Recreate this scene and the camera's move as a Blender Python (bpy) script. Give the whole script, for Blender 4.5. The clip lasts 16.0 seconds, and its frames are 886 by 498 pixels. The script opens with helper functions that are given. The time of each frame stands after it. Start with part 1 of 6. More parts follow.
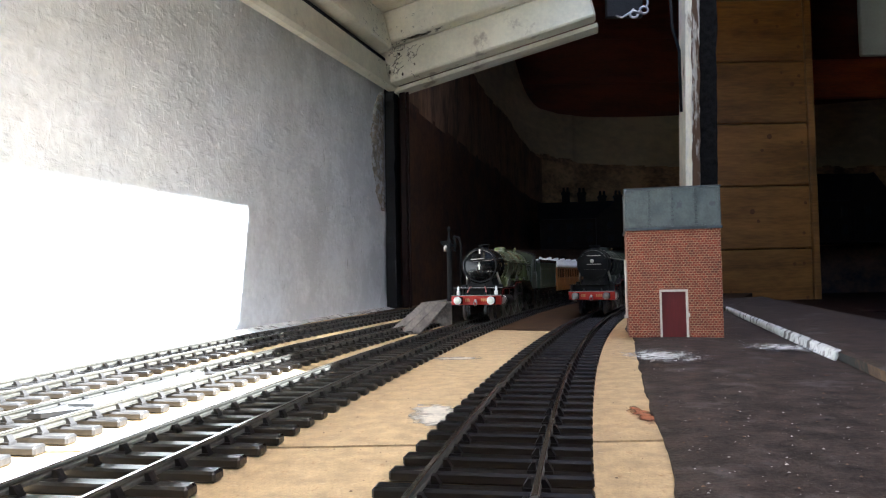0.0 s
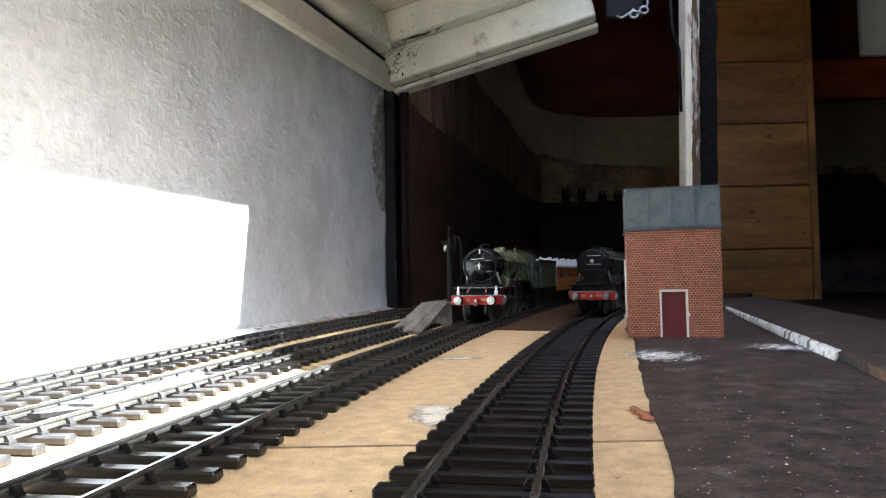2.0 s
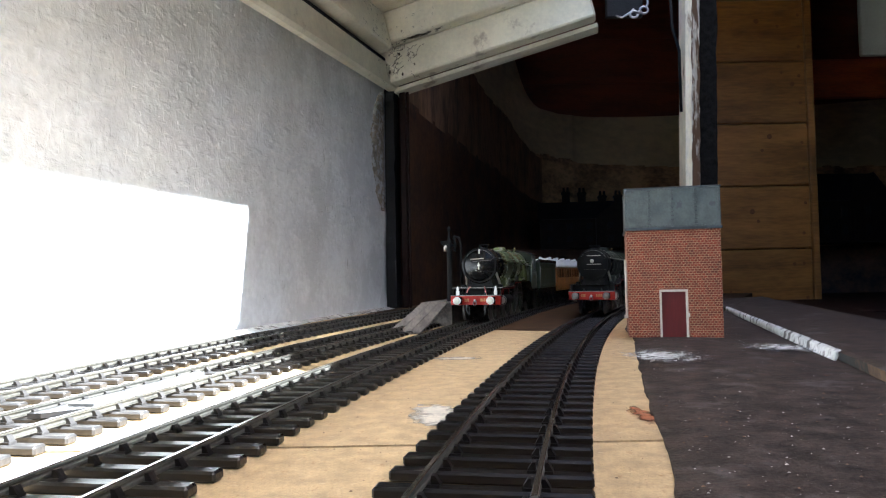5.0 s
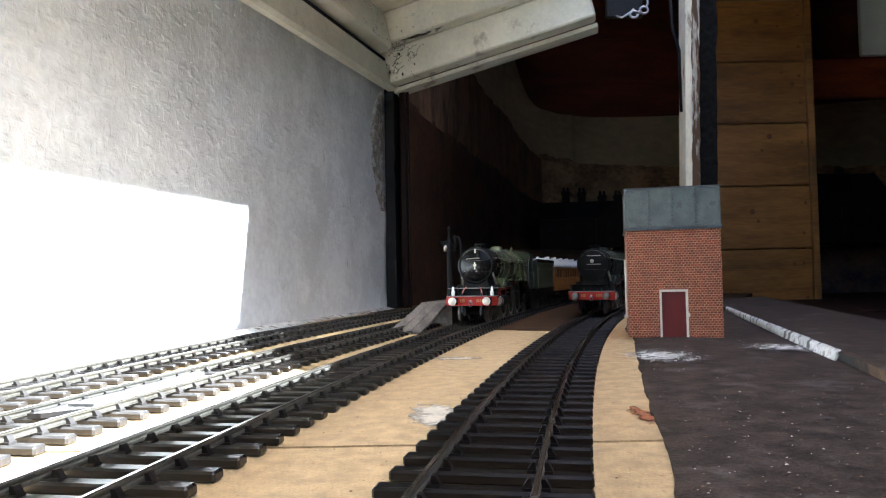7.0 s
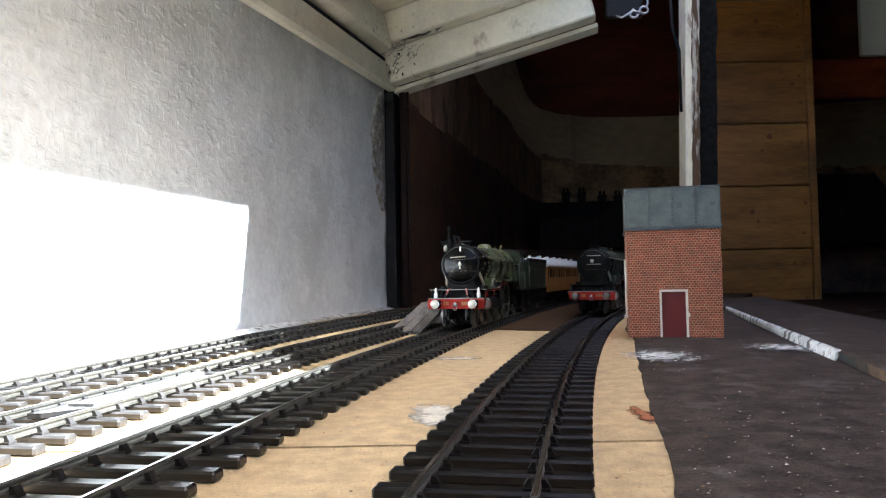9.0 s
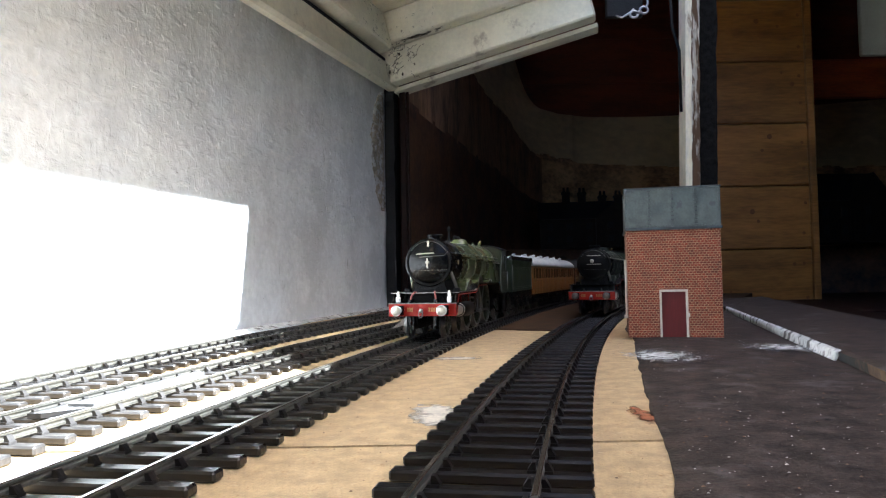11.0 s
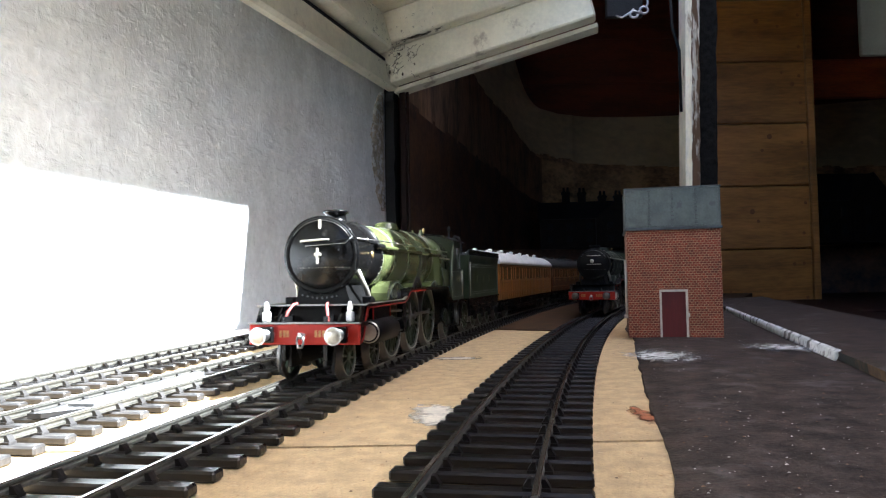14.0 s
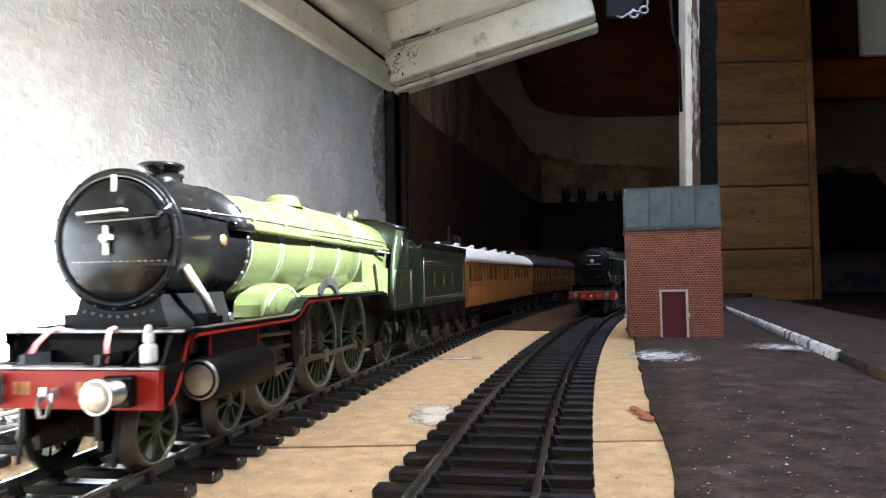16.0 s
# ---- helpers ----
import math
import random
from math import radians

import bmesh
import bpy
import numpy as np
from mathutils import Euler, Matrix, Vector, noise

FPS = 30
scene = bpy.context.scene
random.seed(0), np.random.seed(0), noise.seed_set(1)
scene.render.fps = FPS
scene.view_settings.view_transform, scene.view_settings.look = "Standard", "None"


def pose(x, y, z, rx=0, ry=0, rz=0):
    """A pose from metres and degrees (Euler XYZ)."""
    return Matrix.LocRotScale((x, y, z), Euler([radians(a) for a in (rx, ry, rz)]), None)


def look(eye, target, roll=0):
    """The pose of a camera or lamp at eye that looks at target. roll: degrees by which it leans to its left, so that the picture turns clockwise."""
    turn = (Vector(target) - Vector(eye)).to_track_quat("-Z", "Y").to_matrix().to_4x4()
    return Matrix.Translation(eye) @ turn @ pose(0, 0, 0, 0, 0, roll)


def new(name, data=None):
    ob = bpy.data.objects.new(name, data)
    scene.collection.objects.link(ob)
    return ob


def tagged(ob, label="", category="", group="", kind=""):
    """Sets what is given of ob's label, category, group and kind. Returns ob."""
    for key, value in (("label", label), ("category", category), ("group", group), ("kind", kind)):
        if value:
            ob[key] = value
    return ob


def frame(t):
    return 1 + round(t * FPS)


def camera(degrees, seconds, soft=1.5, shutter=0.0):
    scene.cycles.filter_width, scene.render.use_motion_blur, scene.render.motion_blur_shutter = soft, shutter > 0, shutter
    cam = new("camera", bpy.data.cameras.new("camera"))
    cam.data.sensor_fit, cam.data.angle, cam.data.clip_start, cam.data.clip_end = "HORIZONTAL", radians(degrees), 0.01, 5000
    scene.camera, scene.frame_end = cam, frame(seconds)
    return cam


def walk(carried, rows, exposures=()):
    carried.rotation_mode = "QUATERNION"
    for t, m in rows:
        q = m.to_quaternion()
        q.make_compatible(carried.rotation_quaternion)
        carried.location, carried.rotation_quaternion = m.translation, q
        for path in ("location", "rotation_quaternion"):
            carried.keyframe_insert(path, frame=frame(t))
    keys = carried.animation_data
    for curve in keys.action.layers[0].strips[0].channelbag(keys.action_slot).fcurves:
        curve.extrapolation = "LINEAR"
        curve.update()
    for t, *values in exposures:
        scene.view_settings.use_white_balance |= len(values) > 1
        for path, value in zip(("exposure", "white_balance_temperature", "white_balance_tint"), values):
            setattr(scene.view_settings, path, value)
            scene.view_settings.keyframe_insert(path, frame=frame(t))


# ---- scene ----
EYE = Vector((0, 0, 0.03435))
PITCH, ROLL = 2.29, -1.09          # degrees up, lean
cam = camera(64.1, 16.0, soft=1.2, shutter=0.5)
_aim = EYE + Vector((0, math.cos(radians(PITCH)), math.sin(radians(PITCH))))
walk(cam, [(0.0, look(EYE, _aim, ROLL)), (16.0, look(EYE, _aim, ROLL))], [(0.0, 3.33, 5640, 9), (12.0, 3.25, 5640, 9), (15.4, 3.28, 5640, 9), (16.0, 3.62, 5640, 9)])

# ---- light ----
SUN_DIR = Vector((-0.975, 0.222, -1.2)).normalized()      # the way the light travels
world = bpy.data.worlds.new("sky")
scene.world = world
world.use_nodes = True
_bg = world.node_tree.nodes["Background"]
_sky = world.node_tree.nodes.new("ShaderNodeTexSky")
_sky.sky_type, _sky.sun_disc = "NISHITA", False
_sky.sun_elevation = math.asin(-SUN_DIR.z)
_sky.sun_rotation = math.atan2(-SUN_DIR.x, -SUN_DIR.y)
_sky.air_density, _sky.dust_density, _sky.ozone_density = 0.8, 5.0, 0.4
world.node_tree.links.new(_sky.outputs[0], _bg.inputs[0])
_bg.inputs[1].default_value = 0.058
_sun = bpy.data.lights.new("sun", "SUN")
_sun.energy, _sun.angle, _sun.color = 5.0, radians(0.25), (1.0, 0.975, 0.925)
sun_lamp = new("sun", _sun)
sun_lamp.matrix_world = look(-SUN_DIR * 3, (0, 0, 0))

# ---- materials ----
MM = 0.001


def material(name, colour, rough=0.6, metal=0.0, vary=0.25, scale=120.0, bump=0.2, fine=900.0, stain=None, stain_amount=0.0,
             stain_scale=40.0, coat=0.0, random_amount=0.0, stretch=(1, 1, 1), bump_dist=0.0004, spec=0.5):
    """Noise-varied surface: two scales of colour change, an optional stain colour and a fine relief."""
    m = bpy.data.materials.new(name)
    m.use_nodes = True
    n, l = m.node_tree.nodes, m.node_tree.links
    b = n["Principled BSDF"]
    b.inputs["Roughness"].default_value, b.inputs["Metallic"].default_value = rough, metal
    b.inputs["Coat Weight"].default_value, b.inputs["Coat Roughness"].default_value = coat, 0.08
    b.inputs["Specular IOR Level"].default_value = spec
    tc = n.new("ShaderNodeTexCoord")
    mp = n.new("ShaderNodeMapping")
    mp.inputs["Scale"].default_value = stretch
    l.new(tc.outputs["Object"], mp.inputs[0])

    def noise_at(s, detail=5.0, rough_n=0.6):
        t = n.new("ShaderNodeTexNoise")
        t.inputs["Scale"].default_value, t.inputs["Detail"].default_value, t.inputs["Roughness"].default_value = s, detail, rough_n
        l.new(mp.outputs[0], t.inputs["Vector"])
        return t.outputs["Fac"]

    a, c = noise_at(scale), noise_at(fine, 3.0)
    add = n.new("ShaderNodeMath")
    add.operation = "MULTIPLY_ADD"
    l.new(c, add.inputs[0])
    add.inputs[1].default_value = 0.5
    l.new(a, add.inputs[2])
    ramp = n.new("ShaderNodeMapRange")
    ramp.inputs["From Min"].default_value, ramp.inputs["From Max"].default_value = 0.58, 0.92
    ramp.inputs["To Min"].default_value, ramp.inputs["To Max"].default_value = 1 - vary, 1 + vary
    l.new(add.outputs[0], ramp.inputs["Value"])
    mul = n.new("ShaderNodeVectorMath")
    mul.operation = "SCALE"
    mul.inputs[0].default_value = colour
    l.new(ramp.outputs[0], mul.inputs["Scale"])
    out = mul.outputs[0]
    if random_amount:
        info = n.new("ShaderNodeObjectInfo")
        r2 = n.new("ShaderNodeMapRange")
        r2.inputs["To Min"].default_value, r2.inputs["To Max"].default_value = 1 - random_amount, 1 + random_amount
        l.new(info.outputs["Random"], r2.inputs["Value"])
        m2 = n.new("ShaderNodeVectorMath")
        m2.operation = "SCALE"
        l.new(out, m2.inputs[0])
        l.new(r2.outputs[0], m2.inputs["Scale"])
        out = m2.outputs[0]
    if stain:
        s = noise_at(stain_scale, 6.0, 0.65)
        sr = n.new("ShaderNodeMapRange")
        sr.inputs["From Min"].default_value, sr.inputs["From Max"].default_value = 0.62 - 0.3 * stain_amount, 0.69 - 0.3 * stain_amount
        l.new(s, sr.inputs["Value"])
        mix = n.new("ShaderNodeMix")
        mix.data_type = "RGBA"
        l.new(sr.outputs[0], mix.inputs["Factor"])
        l.new(out, mix.inputs["A"])
        mix.inputs["B"].default_value = (*stain, 1)
        out = mix.outputs["Result"]
    l.new(out, b.inputs["Base Color"])
    rr = n.new("ShaderNodeMapRange")
    rr.inputs["To Min"].default_value, rr.inputs["To Max"].default_value = max(rough - 0.12, 0.03), min(rough + 0.12, 1)
    l.new(a, rr.inputs["Value"])
    l.new(rr.outputs[0], b.inputs["Roughness"])
    if bump:
        bp = n.new("ShaderNodeBump")
        bp.inputs["Strength"].default_value, bp.inputs["Distance"].default_value = bump, bump_dist
        l.new(add.outputs[0], bp.inputs["Height"])
        l.new(bp.outputs[0], b.inputs["Normal"])
    return m


def speckle(m, colour, scale, lo, hi, stretch=(1, 1, 1), turn=0.0, detail=4.0):
    """Lays flecks of a second colour over a material where a noise passes from lo to hi."""
    n, l = m.node_tree.nodes, m.node_tree.links
    b = n["Principled BSDF"]
    old = b.inputs["Base Color"].links[0].from_socket
    tc, mp, t = n.new("ShaderNodeTexCoord"), n.new("ShaderNodeMapping"), n.new("ShaderNodeTexNoise")
    mp.inputs["Scale"].default_value, mp.inputs["Rotation"].default_value = stretch, (turn, 0, 0)
    t.inputs["Scale"].default_value, t.inputs["Detail"].default_value, t.inputs["Roughness"].default_value = scale, detail, 0.6
    l.new(tc.outputs["Object"], mp.inputs[0])
    l.new(mp.outputs[0], t.inputs["Vector"])
    r = n.new("ShaderNodeMapRange")
    r.inputs["From Min"].default_value, r.inputs["From Max"].default_value = lo, hi
    l.new(t.outputs["Fac"], r.inputs["Value"])
    mix = n.new("ShaderNodeMix")
    mix.data_type = "RGBA"
    l.new(r.outputs[0], mix.inputs["Factor"])
    l.new(old, mix.inputs["A"])
    mix.inputs["B"].default_value = (*colour, 1)
    l.new(mix.outputs["Result"], b.inputs["Base Color"])
    return m


def relief(m, scale, lo, hi, dist, stretch=(1, 1, 1), turn=0.0, detail=3.0):
    """Adds raised marks to a material's relief where a noise passes from lo to hi."""
    n, l = m.node_tree.nodes, m.node_tree.links
    b = n["Principled BSDF"]
    old = b.inputs["Normal"].links[0].from_socket
    tc, mp, t = n.new("ShaderNodeTexCoord"), n.new("ShaderNodeMapping"), n.new("ShaderNodeTexNoise")
    mp.inputs["Scale"].default_value, mp.inputs["Rotation"].default_value = stretch, (turn, 0, 0)
    t.inputs["Scale"].default_value, t.inputs["Detail"].default_value = scale, detail
    l.new(tc.outputs["Object"], mp.inputs[0])
    l.new(mp.outputs[0], t.inputs["Vector"])
    r = n.new("ShaderNodeMapRange")
    r.inputs["From Min"].default_value, r.inputs["From Max"].default_value = lo, hi
    l.new(t.outputs["Fac"], r.inputs["Value"])
    bp = n.new("ShaderNodeBump")
    bp.inputs["Distance"].default_value = dist
    l.new(r.outputs[0], bp.inputs["Height"])
    l.new(old, bp.inputs["Normal"])
    l.new(bp.outputs[0], b.inputs["Normal"])
    return m


PLASTER = material("limewashed plaster", (0.785, 0.81, 0.82), 0.7, vary=0.13, scale=22, fine=200, bump=1.0, bump_dist=0.0010,
                   stain=(0.715, 0.74, 0.745), stain_amount=0.30, stain_scale=17)
relief(PLASTER, 170, 0.52, 0.70, 0.00022, (1, 0.45, 1.2), 0.9)
relief(PLASTER, 260, 0.58, 0.72, 0.00016, (1, 1.2, 0.5), 0.5)
relief(PLASTER, 75, 0.62, 0.70, 0.00030, (1, 0.8, 1), -0.5, 6.0)
speckle(PLASTER, (0.86, 0.87, 0.86), 120, 0.60, 0.72, (1, 0.35, 1), 0.9)
speckle(PLASTER, (0.45, 0.46, 0.46), 150, 0.66, 0.76, (1, 1, 0.3), 0.5)
speckle(PLASTER, (0.22, 0.21, 0.19), 230, 0.74, 0.80, (1, 0.6, 0.6), 0.3, 2.0)
CREAM = material("cream gloss paint on timber", (0.82, 0.775, 0.62), 0.5, vary=0.10, scale=25, fine=260, bump=0.4, bump_dist=0.0006,
                 stain=(0.52, 0.46, 0.35), stain_amount=0.03, stain_scale=30)
HARDBOARD = material("tan fibreboard", (0.46, 0.328, 0.172), 0.8, vary=0.22, scale=190, fine=1500, bump=0.9,
                     stain=(0.40, 0.27, 0.13), stain_amount=0.0, stain_scale=90)
speckle(HARDBOARD, (0.30, 0.175, 0.07), 700, 0.60, 0.76, (1, 0.45, 1))
speckle(HARDBOARD, (0.68, 0.54, 0.33), 520, 0.62, 0.78, (0.5, 1, 1))
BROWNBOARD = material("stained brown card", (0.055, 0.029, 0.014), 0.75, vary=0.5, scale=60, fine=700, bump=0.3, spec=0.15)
FELT = material("black roofing felt", (0.048, 0.036, 0.030), 0.66, vary=0.55, scale=130, fine=1100, bump=1.0, bump_dist=0.0009,
                stain=(0.085, 0.073, 0.066), stain_amount=0.16, stain_scale=60, spec=0.1)
speckle(FELT, (0.20, 0.185, 0.17), 420, 0.69, 0.76)
speckle(FELT, (0.13, 0.055, 0.025), 170, 0.71, 0.77)
speckle(FELT, (0.012, 0.010, 0.010), 240, 0.62, 0.72)
SLEEPER = material("black plastic sleeper", (0.0085, 0.007, 0.0063), 0.34, vary=0.35, scale=200, fine=1500, bump=0.4, random_amount=0.25,
                   stretch=(0.2, 1, 1), spec=0.18)
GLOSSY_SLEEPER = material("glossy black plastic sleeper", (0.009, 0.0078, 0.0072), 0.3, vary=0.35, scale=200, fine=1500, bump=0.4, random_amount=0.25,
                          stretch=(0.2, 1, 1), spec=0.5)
# paler sleeper: dust on line_a, sunlight put into the colour on line_b
DUSTY_SUNLIT_SLEEPER = material("dusty or sunlit brown plastic sleeper", (0.047, 0.045, 0.043), 0.36, vary=0.3, scale=200, fine=1500, bump=0.4, random_amount=0.25,
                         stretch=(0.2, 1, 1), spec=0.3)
RAIL = material("weathered nickel silver rail", (0.24, 0.225, 0.19), 0.24, metal=0.9, vary=0.25, scale=150, fine=1200, bump=0.15)
RAILSIDE = material("browned rail web", (0.105, 0.103, 0.088), 0.42, metal=0.3, vary=0.3, scale=150, fine=1200, bump=0.2)
OLDWOOD = material("grey weathered timber", (0.155, 0.135, 0.115), 0.8, vary=0.5, scale=90, fine=700, bump=0.6, stretch=(1, 0.12, 1))
PINE = material("varnished pine boarding", (0.29, 0.120, 0.025), 0.45, vary=0.40, scale=26, fine=240, bump=0.3, stretch=(0.18, 1, 1.3),
                stain=(0.20, 0.08, 0.02), stain_amount=0.10, stain_scale=30, random_amount=0.12)
PEEL = material("peeling white paint on post", (0.92, 0.80, 0.58), 0.6, vary=0.15, scale=60, fine=500, bump=0.7, bump_dist=0.001,
                stain=(0.24, 0.13, 0.055), stain_amount=0.08, stain_scale=36, stretch=(1, 1, 0.28))
BLACKTAR = material("black bitumen paint", (0.005, 0.005, 0.005), 0.5, spec=0.3, vary=0.5, scale=60, fine=600, bump=0.9, bump_dist=0.001)
DARKWOOD = material("dark red-brown timber", (0.16, 0.036, 0.010), 0.5, vary=0.35, scale=30, fine=300, bump=0.3, stretch=(0.2, 1, 1))
JAMB = material("very dark brown timber", (0.016, 0.006, 0.0035), 0.55, vary=0.4, scale=60, fine=400, bump=0.4, spec=0.2)
GREYFELT = material("grey mineral felt", (0.013, 0.0115, 0.010), 0.9, spec=0.05, vary=0.5, scale=150, fine=1500, bump=0.9)
STEEL = material("bright zinc-plated steel", (0.5, 0.5, 0.5), 0.34, metal=1.0, vary=0.15, scale=200, fine=1500, bump=0.1)
SOIL = material("dark garden soil", (0.066, 0.062, 0.055), 0.9, vary=0.4, scale=8, fine=80, bump=0.6)
SCREEN_TIMBER = material("grey timber of the unseen screens", (0.155, 0.155, 0.15), 0.75, vary=0.3, scale=20, fine=200, bump=0.4)
WHITESTRIP = material("white flaking plaster strip", (0.64, 0.64, 0.62), 0.7, vary=0.25, scale=90, fine=600, bump=0.8,
                      stain=(0.12, 0.11, 0.10), stain_amount=0.3, stain_scale=120)


SPLASH = material("splashed limewash", (0.49, 0.505, 0.51), 0.75, vary=0.15, scale=60, fine=500, bump=0.5, stain=(0.45, 0.43, 0.39), stain_amount=0.1, stain_scale=70)


# ---- mesh tools ----
def mesh_object(name, bm, mat, parent=None, label=""):
    me = bpy.data.meshes.new(name)
    bm.normal_update()
    bm.to_mesh(me)
    bm.free()
    if mat is not None:
        for mt in (mat if isinstance(mat, (list, tuple)) else (mat,)):
            me.materials.append(mt)
    ob = new(name, me)
    if parent is not None:
        ob.parent = parent
    if label:
        ob["label"] = label
    return ob


def part(name, bm, mat, parent, label=""):
    """One mesh object under a thing or a part."""
    return mesh_object(name, bm, mat, parent, label)


def base(name, m, label, category, group="", kind=""):
    """An Empty at a thing's foot."""
    ob = new(name)
    ob.empty_display_size = 0.01
    ob.matrix_basis = m
    return tagged(ob, label, category, group, kind)


def add_box(bm, x0, x1, y0, y1, z0, z1, bevel=0.0, m=None):
    ret = bmesh.ops.create_cube(bm, size=1.0)
    vs = ret["verts"]
    for v in vs:
        v.co = Vector(((x0 + x1) / 2 + v.co.x * (x1 - x0), (y0 + y1) / 2 + v.co.y * (y1 - y0), (z0 + z1) / 2 + v.co.z * (z1 - z0)))
    if bevel:
        es = list({e for v in vs for e in v.link_edges})
        r = bmesh.ops.bevel(bm, geom=es, offset=bevel, segments=1, affect="EDGES", profile=0.5)
        vs = list({v for f in r["faces"] for v in f.verts} | {v for v in vs if v.is_valid})
    if m is not None:
        bmesh.ops.transform(bm, matrix=m, verts=vs)
    return bm


def box(x0, x1, y0, y1, z0, z1, bevel=0.0, m=None):
    return add_box(bmesh.new(), x0, x1, y0, y1, z0, z1, bevel, m)


def add_lathe(bm, profile, axis="Z", at=(0, 0, 0), seg=24, smooth=True, closed=False):
    """Turns (radius, height) pairs round an axis through at."""
    at = Vector(at)
    rings = []
    for r, h in profile:
        ring = []
        for k in range(seg):
            a = 2 * math.pi * k / seg
            c, s = r * math.cos(a), r * math.sin(a)
            p = {"Z": (c, s, h), "Y": (c, h, -s), "X": (h, c, s)}[axis]
            ring.append(bm.verts.new(at + Vector(p)))
        rings.append(ring)
    pairs = list(zip(rings, rings[1:])) + ([(rings[-1], rings[0])] if closed else [])
    for a, b in pairs:
        for k in range(seg):
            f = bm.faces.new((a[k], a[(k + 1) % seg], b[(k + 1) % seg], b[k]))
            f.smooth = smooth
    if not closed:
        bm.faces.new(list(reversed(rings[0])))
        bm.faces.new(rings[-1])
    return bm


def lathe(profile, axis="Z", at=(0, 0, 0), seg=24, smooth=True, closed=False):
    return add_lathe(bmesh.new(), profile, axis, at, seg, smooth, closed)


def add_tube(bm, pts, r, seg=8):
    """A round rod through points."""
    pts = [Vector(p) for p in pts]
    rings = []
    for i, p in enumerate(pts):
        t = (pts[min(i + 1, len(pts) - 1)] - pts[max(i - 1, 0)]).normalized()
        a = t.orthogonal().normalized() if not rings else (ref - ref.dot(t) * t).normalized()
        ref = a
        b = t.cross(a)
        rings.append([bm.verts.new(p + r * (math.cos(2 * math.pi * k / seg) * a + math.sin(2 * math.pi * k / seg) * b)) for k in range(seg)])
    for a, b in zip(rings, rings[1:]):
        for k in range(seg):
            bm.faces.new((a[k], a[(k + 1) % seg], b[(k + 1) % seg], b[k])).smooth = True
    bm.faces.new(list(reversed(rings[0])))
    bm.faces.new(rings[-1])
    return bm


def tube(pts, r, seg=8):
    return add_tube(bmesh.new(), pts, r, seg)


def add_prism(bm, outline, lo, hi, axis="X"):
    """An outline (a, b) drawn out along an axis from lo to hi."""
    def co(a, b, h):
        return {"X": (h, a, b), "Y": (a, h, b), "Z": (a, b, h)}[axis]
    n0 = [bm.verts.new(co(a, b, lo)) for a, b in outline]
    n1 = [bm.verts.new(co(a, b, hi)) for a, b in outline]
    k = len(outline)
    fs = [bm.faces.new(n0), bm.faces.new(list(reversed(n1)))]
    for i in range(k):
        fs.append(bm.faces.new((n0[(i + 1) % k], n0[i], n1[i], n1[(i + 1) % k])))
    bmesh.ops.recalc_face_normals(bm, faces=fs)
    return bm


def prism(outline, lo, hi, axis="X"):
    return add_prism(bmesh.new(), outline, lo, hi, axis)


# ---- the lines of the tracks (millimetres: across, away, slope) ----
def line_c(y):
    return -60.2 + 0.165 * (y - 100) + 0.000137 * (y - 100) ** 2


def line_d(y):
    return 5.3 + 0.195 * (y - 110) + 0.00016 * (y - 110) ** 2


def line_b(y):
    return line_c(y) - 46.5


def line_a(y):
    return line_c(y) - 90.0 - 0.067 * (min(y, 400) - 195) - 0.025 * max(0, y - 400)


def slope_of(line, y):
    return (line(y + 1) - line(y - 1)) / 2


WALL_K = 0.225


def wall_x(y):
    return -138 + WALL_K * (y - 473)


# ---- setting ----
def ground():
    bm = bmesh.new()
    bmesh.ops.create_grid(bm, x_segments=40, y_segments=40, size=60)
    for v in bm.verts:
        v.co.z = -0.95 + 0.03 * noise.noise(v.co * 0.4)
    tagged(mesh_object("ground", bm, SOIL), "dark earth ground beneath the raised trackbed", "ground", kind="structure")


def baseboard():
    th = base("floor", pose(0, 0, 0), "tan fibreboard track base on a raised board", "baseboard", kind="structure")
    # two sheets that meet in a cut line across the tracks
    def sheet(y0, y1, mat, gap, label):
        bm = bmesh.new()
        n = 24
        lo, hi = [], []
        for k in range(n + 1):
            y = y0 + (y1 - y0) * k / n
            lo.append((wall_x(y) - 12, y))
            hi.append((max(line_d(y) + 60, 60) + 60, y))
        top = [bm.verts.new((x * MM, (y + (gap if i == 0 else 0)) * MM, 0)) for i, (x, y) in enumerate(lo)]
        top2 = [bm.verts.new((x * MM, (y + (gap if i == 0 else 0)) * MM, 0)) for i, (x, y) in enumerate(hi)]
        for i in range(n):
            bm.faces.new((top[i], top2[i], top2[i + 1], top[i + 1]))
        r = bmesh.ops.extrude_face_region(bm, geom=bm.faces[:])
        for v in [g for g in r["geom"] if isinstance(g, bmesh.types.BMVert)]:
            v.co.z -= 0.012
        bmesh.ops.recalc_face_normals(bm, faces=bm.faces[:])
        return part("board", bm, mat, th, label)
    sheet(-250, 146.0, HARDBOARD, 0, "tan fibreboard sheet")
    sheet(147.7, 700, HARDBOARD, 0, "tan fibreboard sheet")
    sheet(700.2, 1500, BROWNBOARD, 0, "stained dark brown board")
    # dark timber deck below and beside
    part("deck", box(-0.3, 0.47, -0.3, 0.80, -1.0, -0.0122), JAMB, th, "dark timber bench below the board")
    part("shed_deck", box(-0.33, 1.44, 0.8002, 1.949, -1.0, -0.0122), JAMB, th, "dark timber shed bench")


def M_(v):
    return v * MM


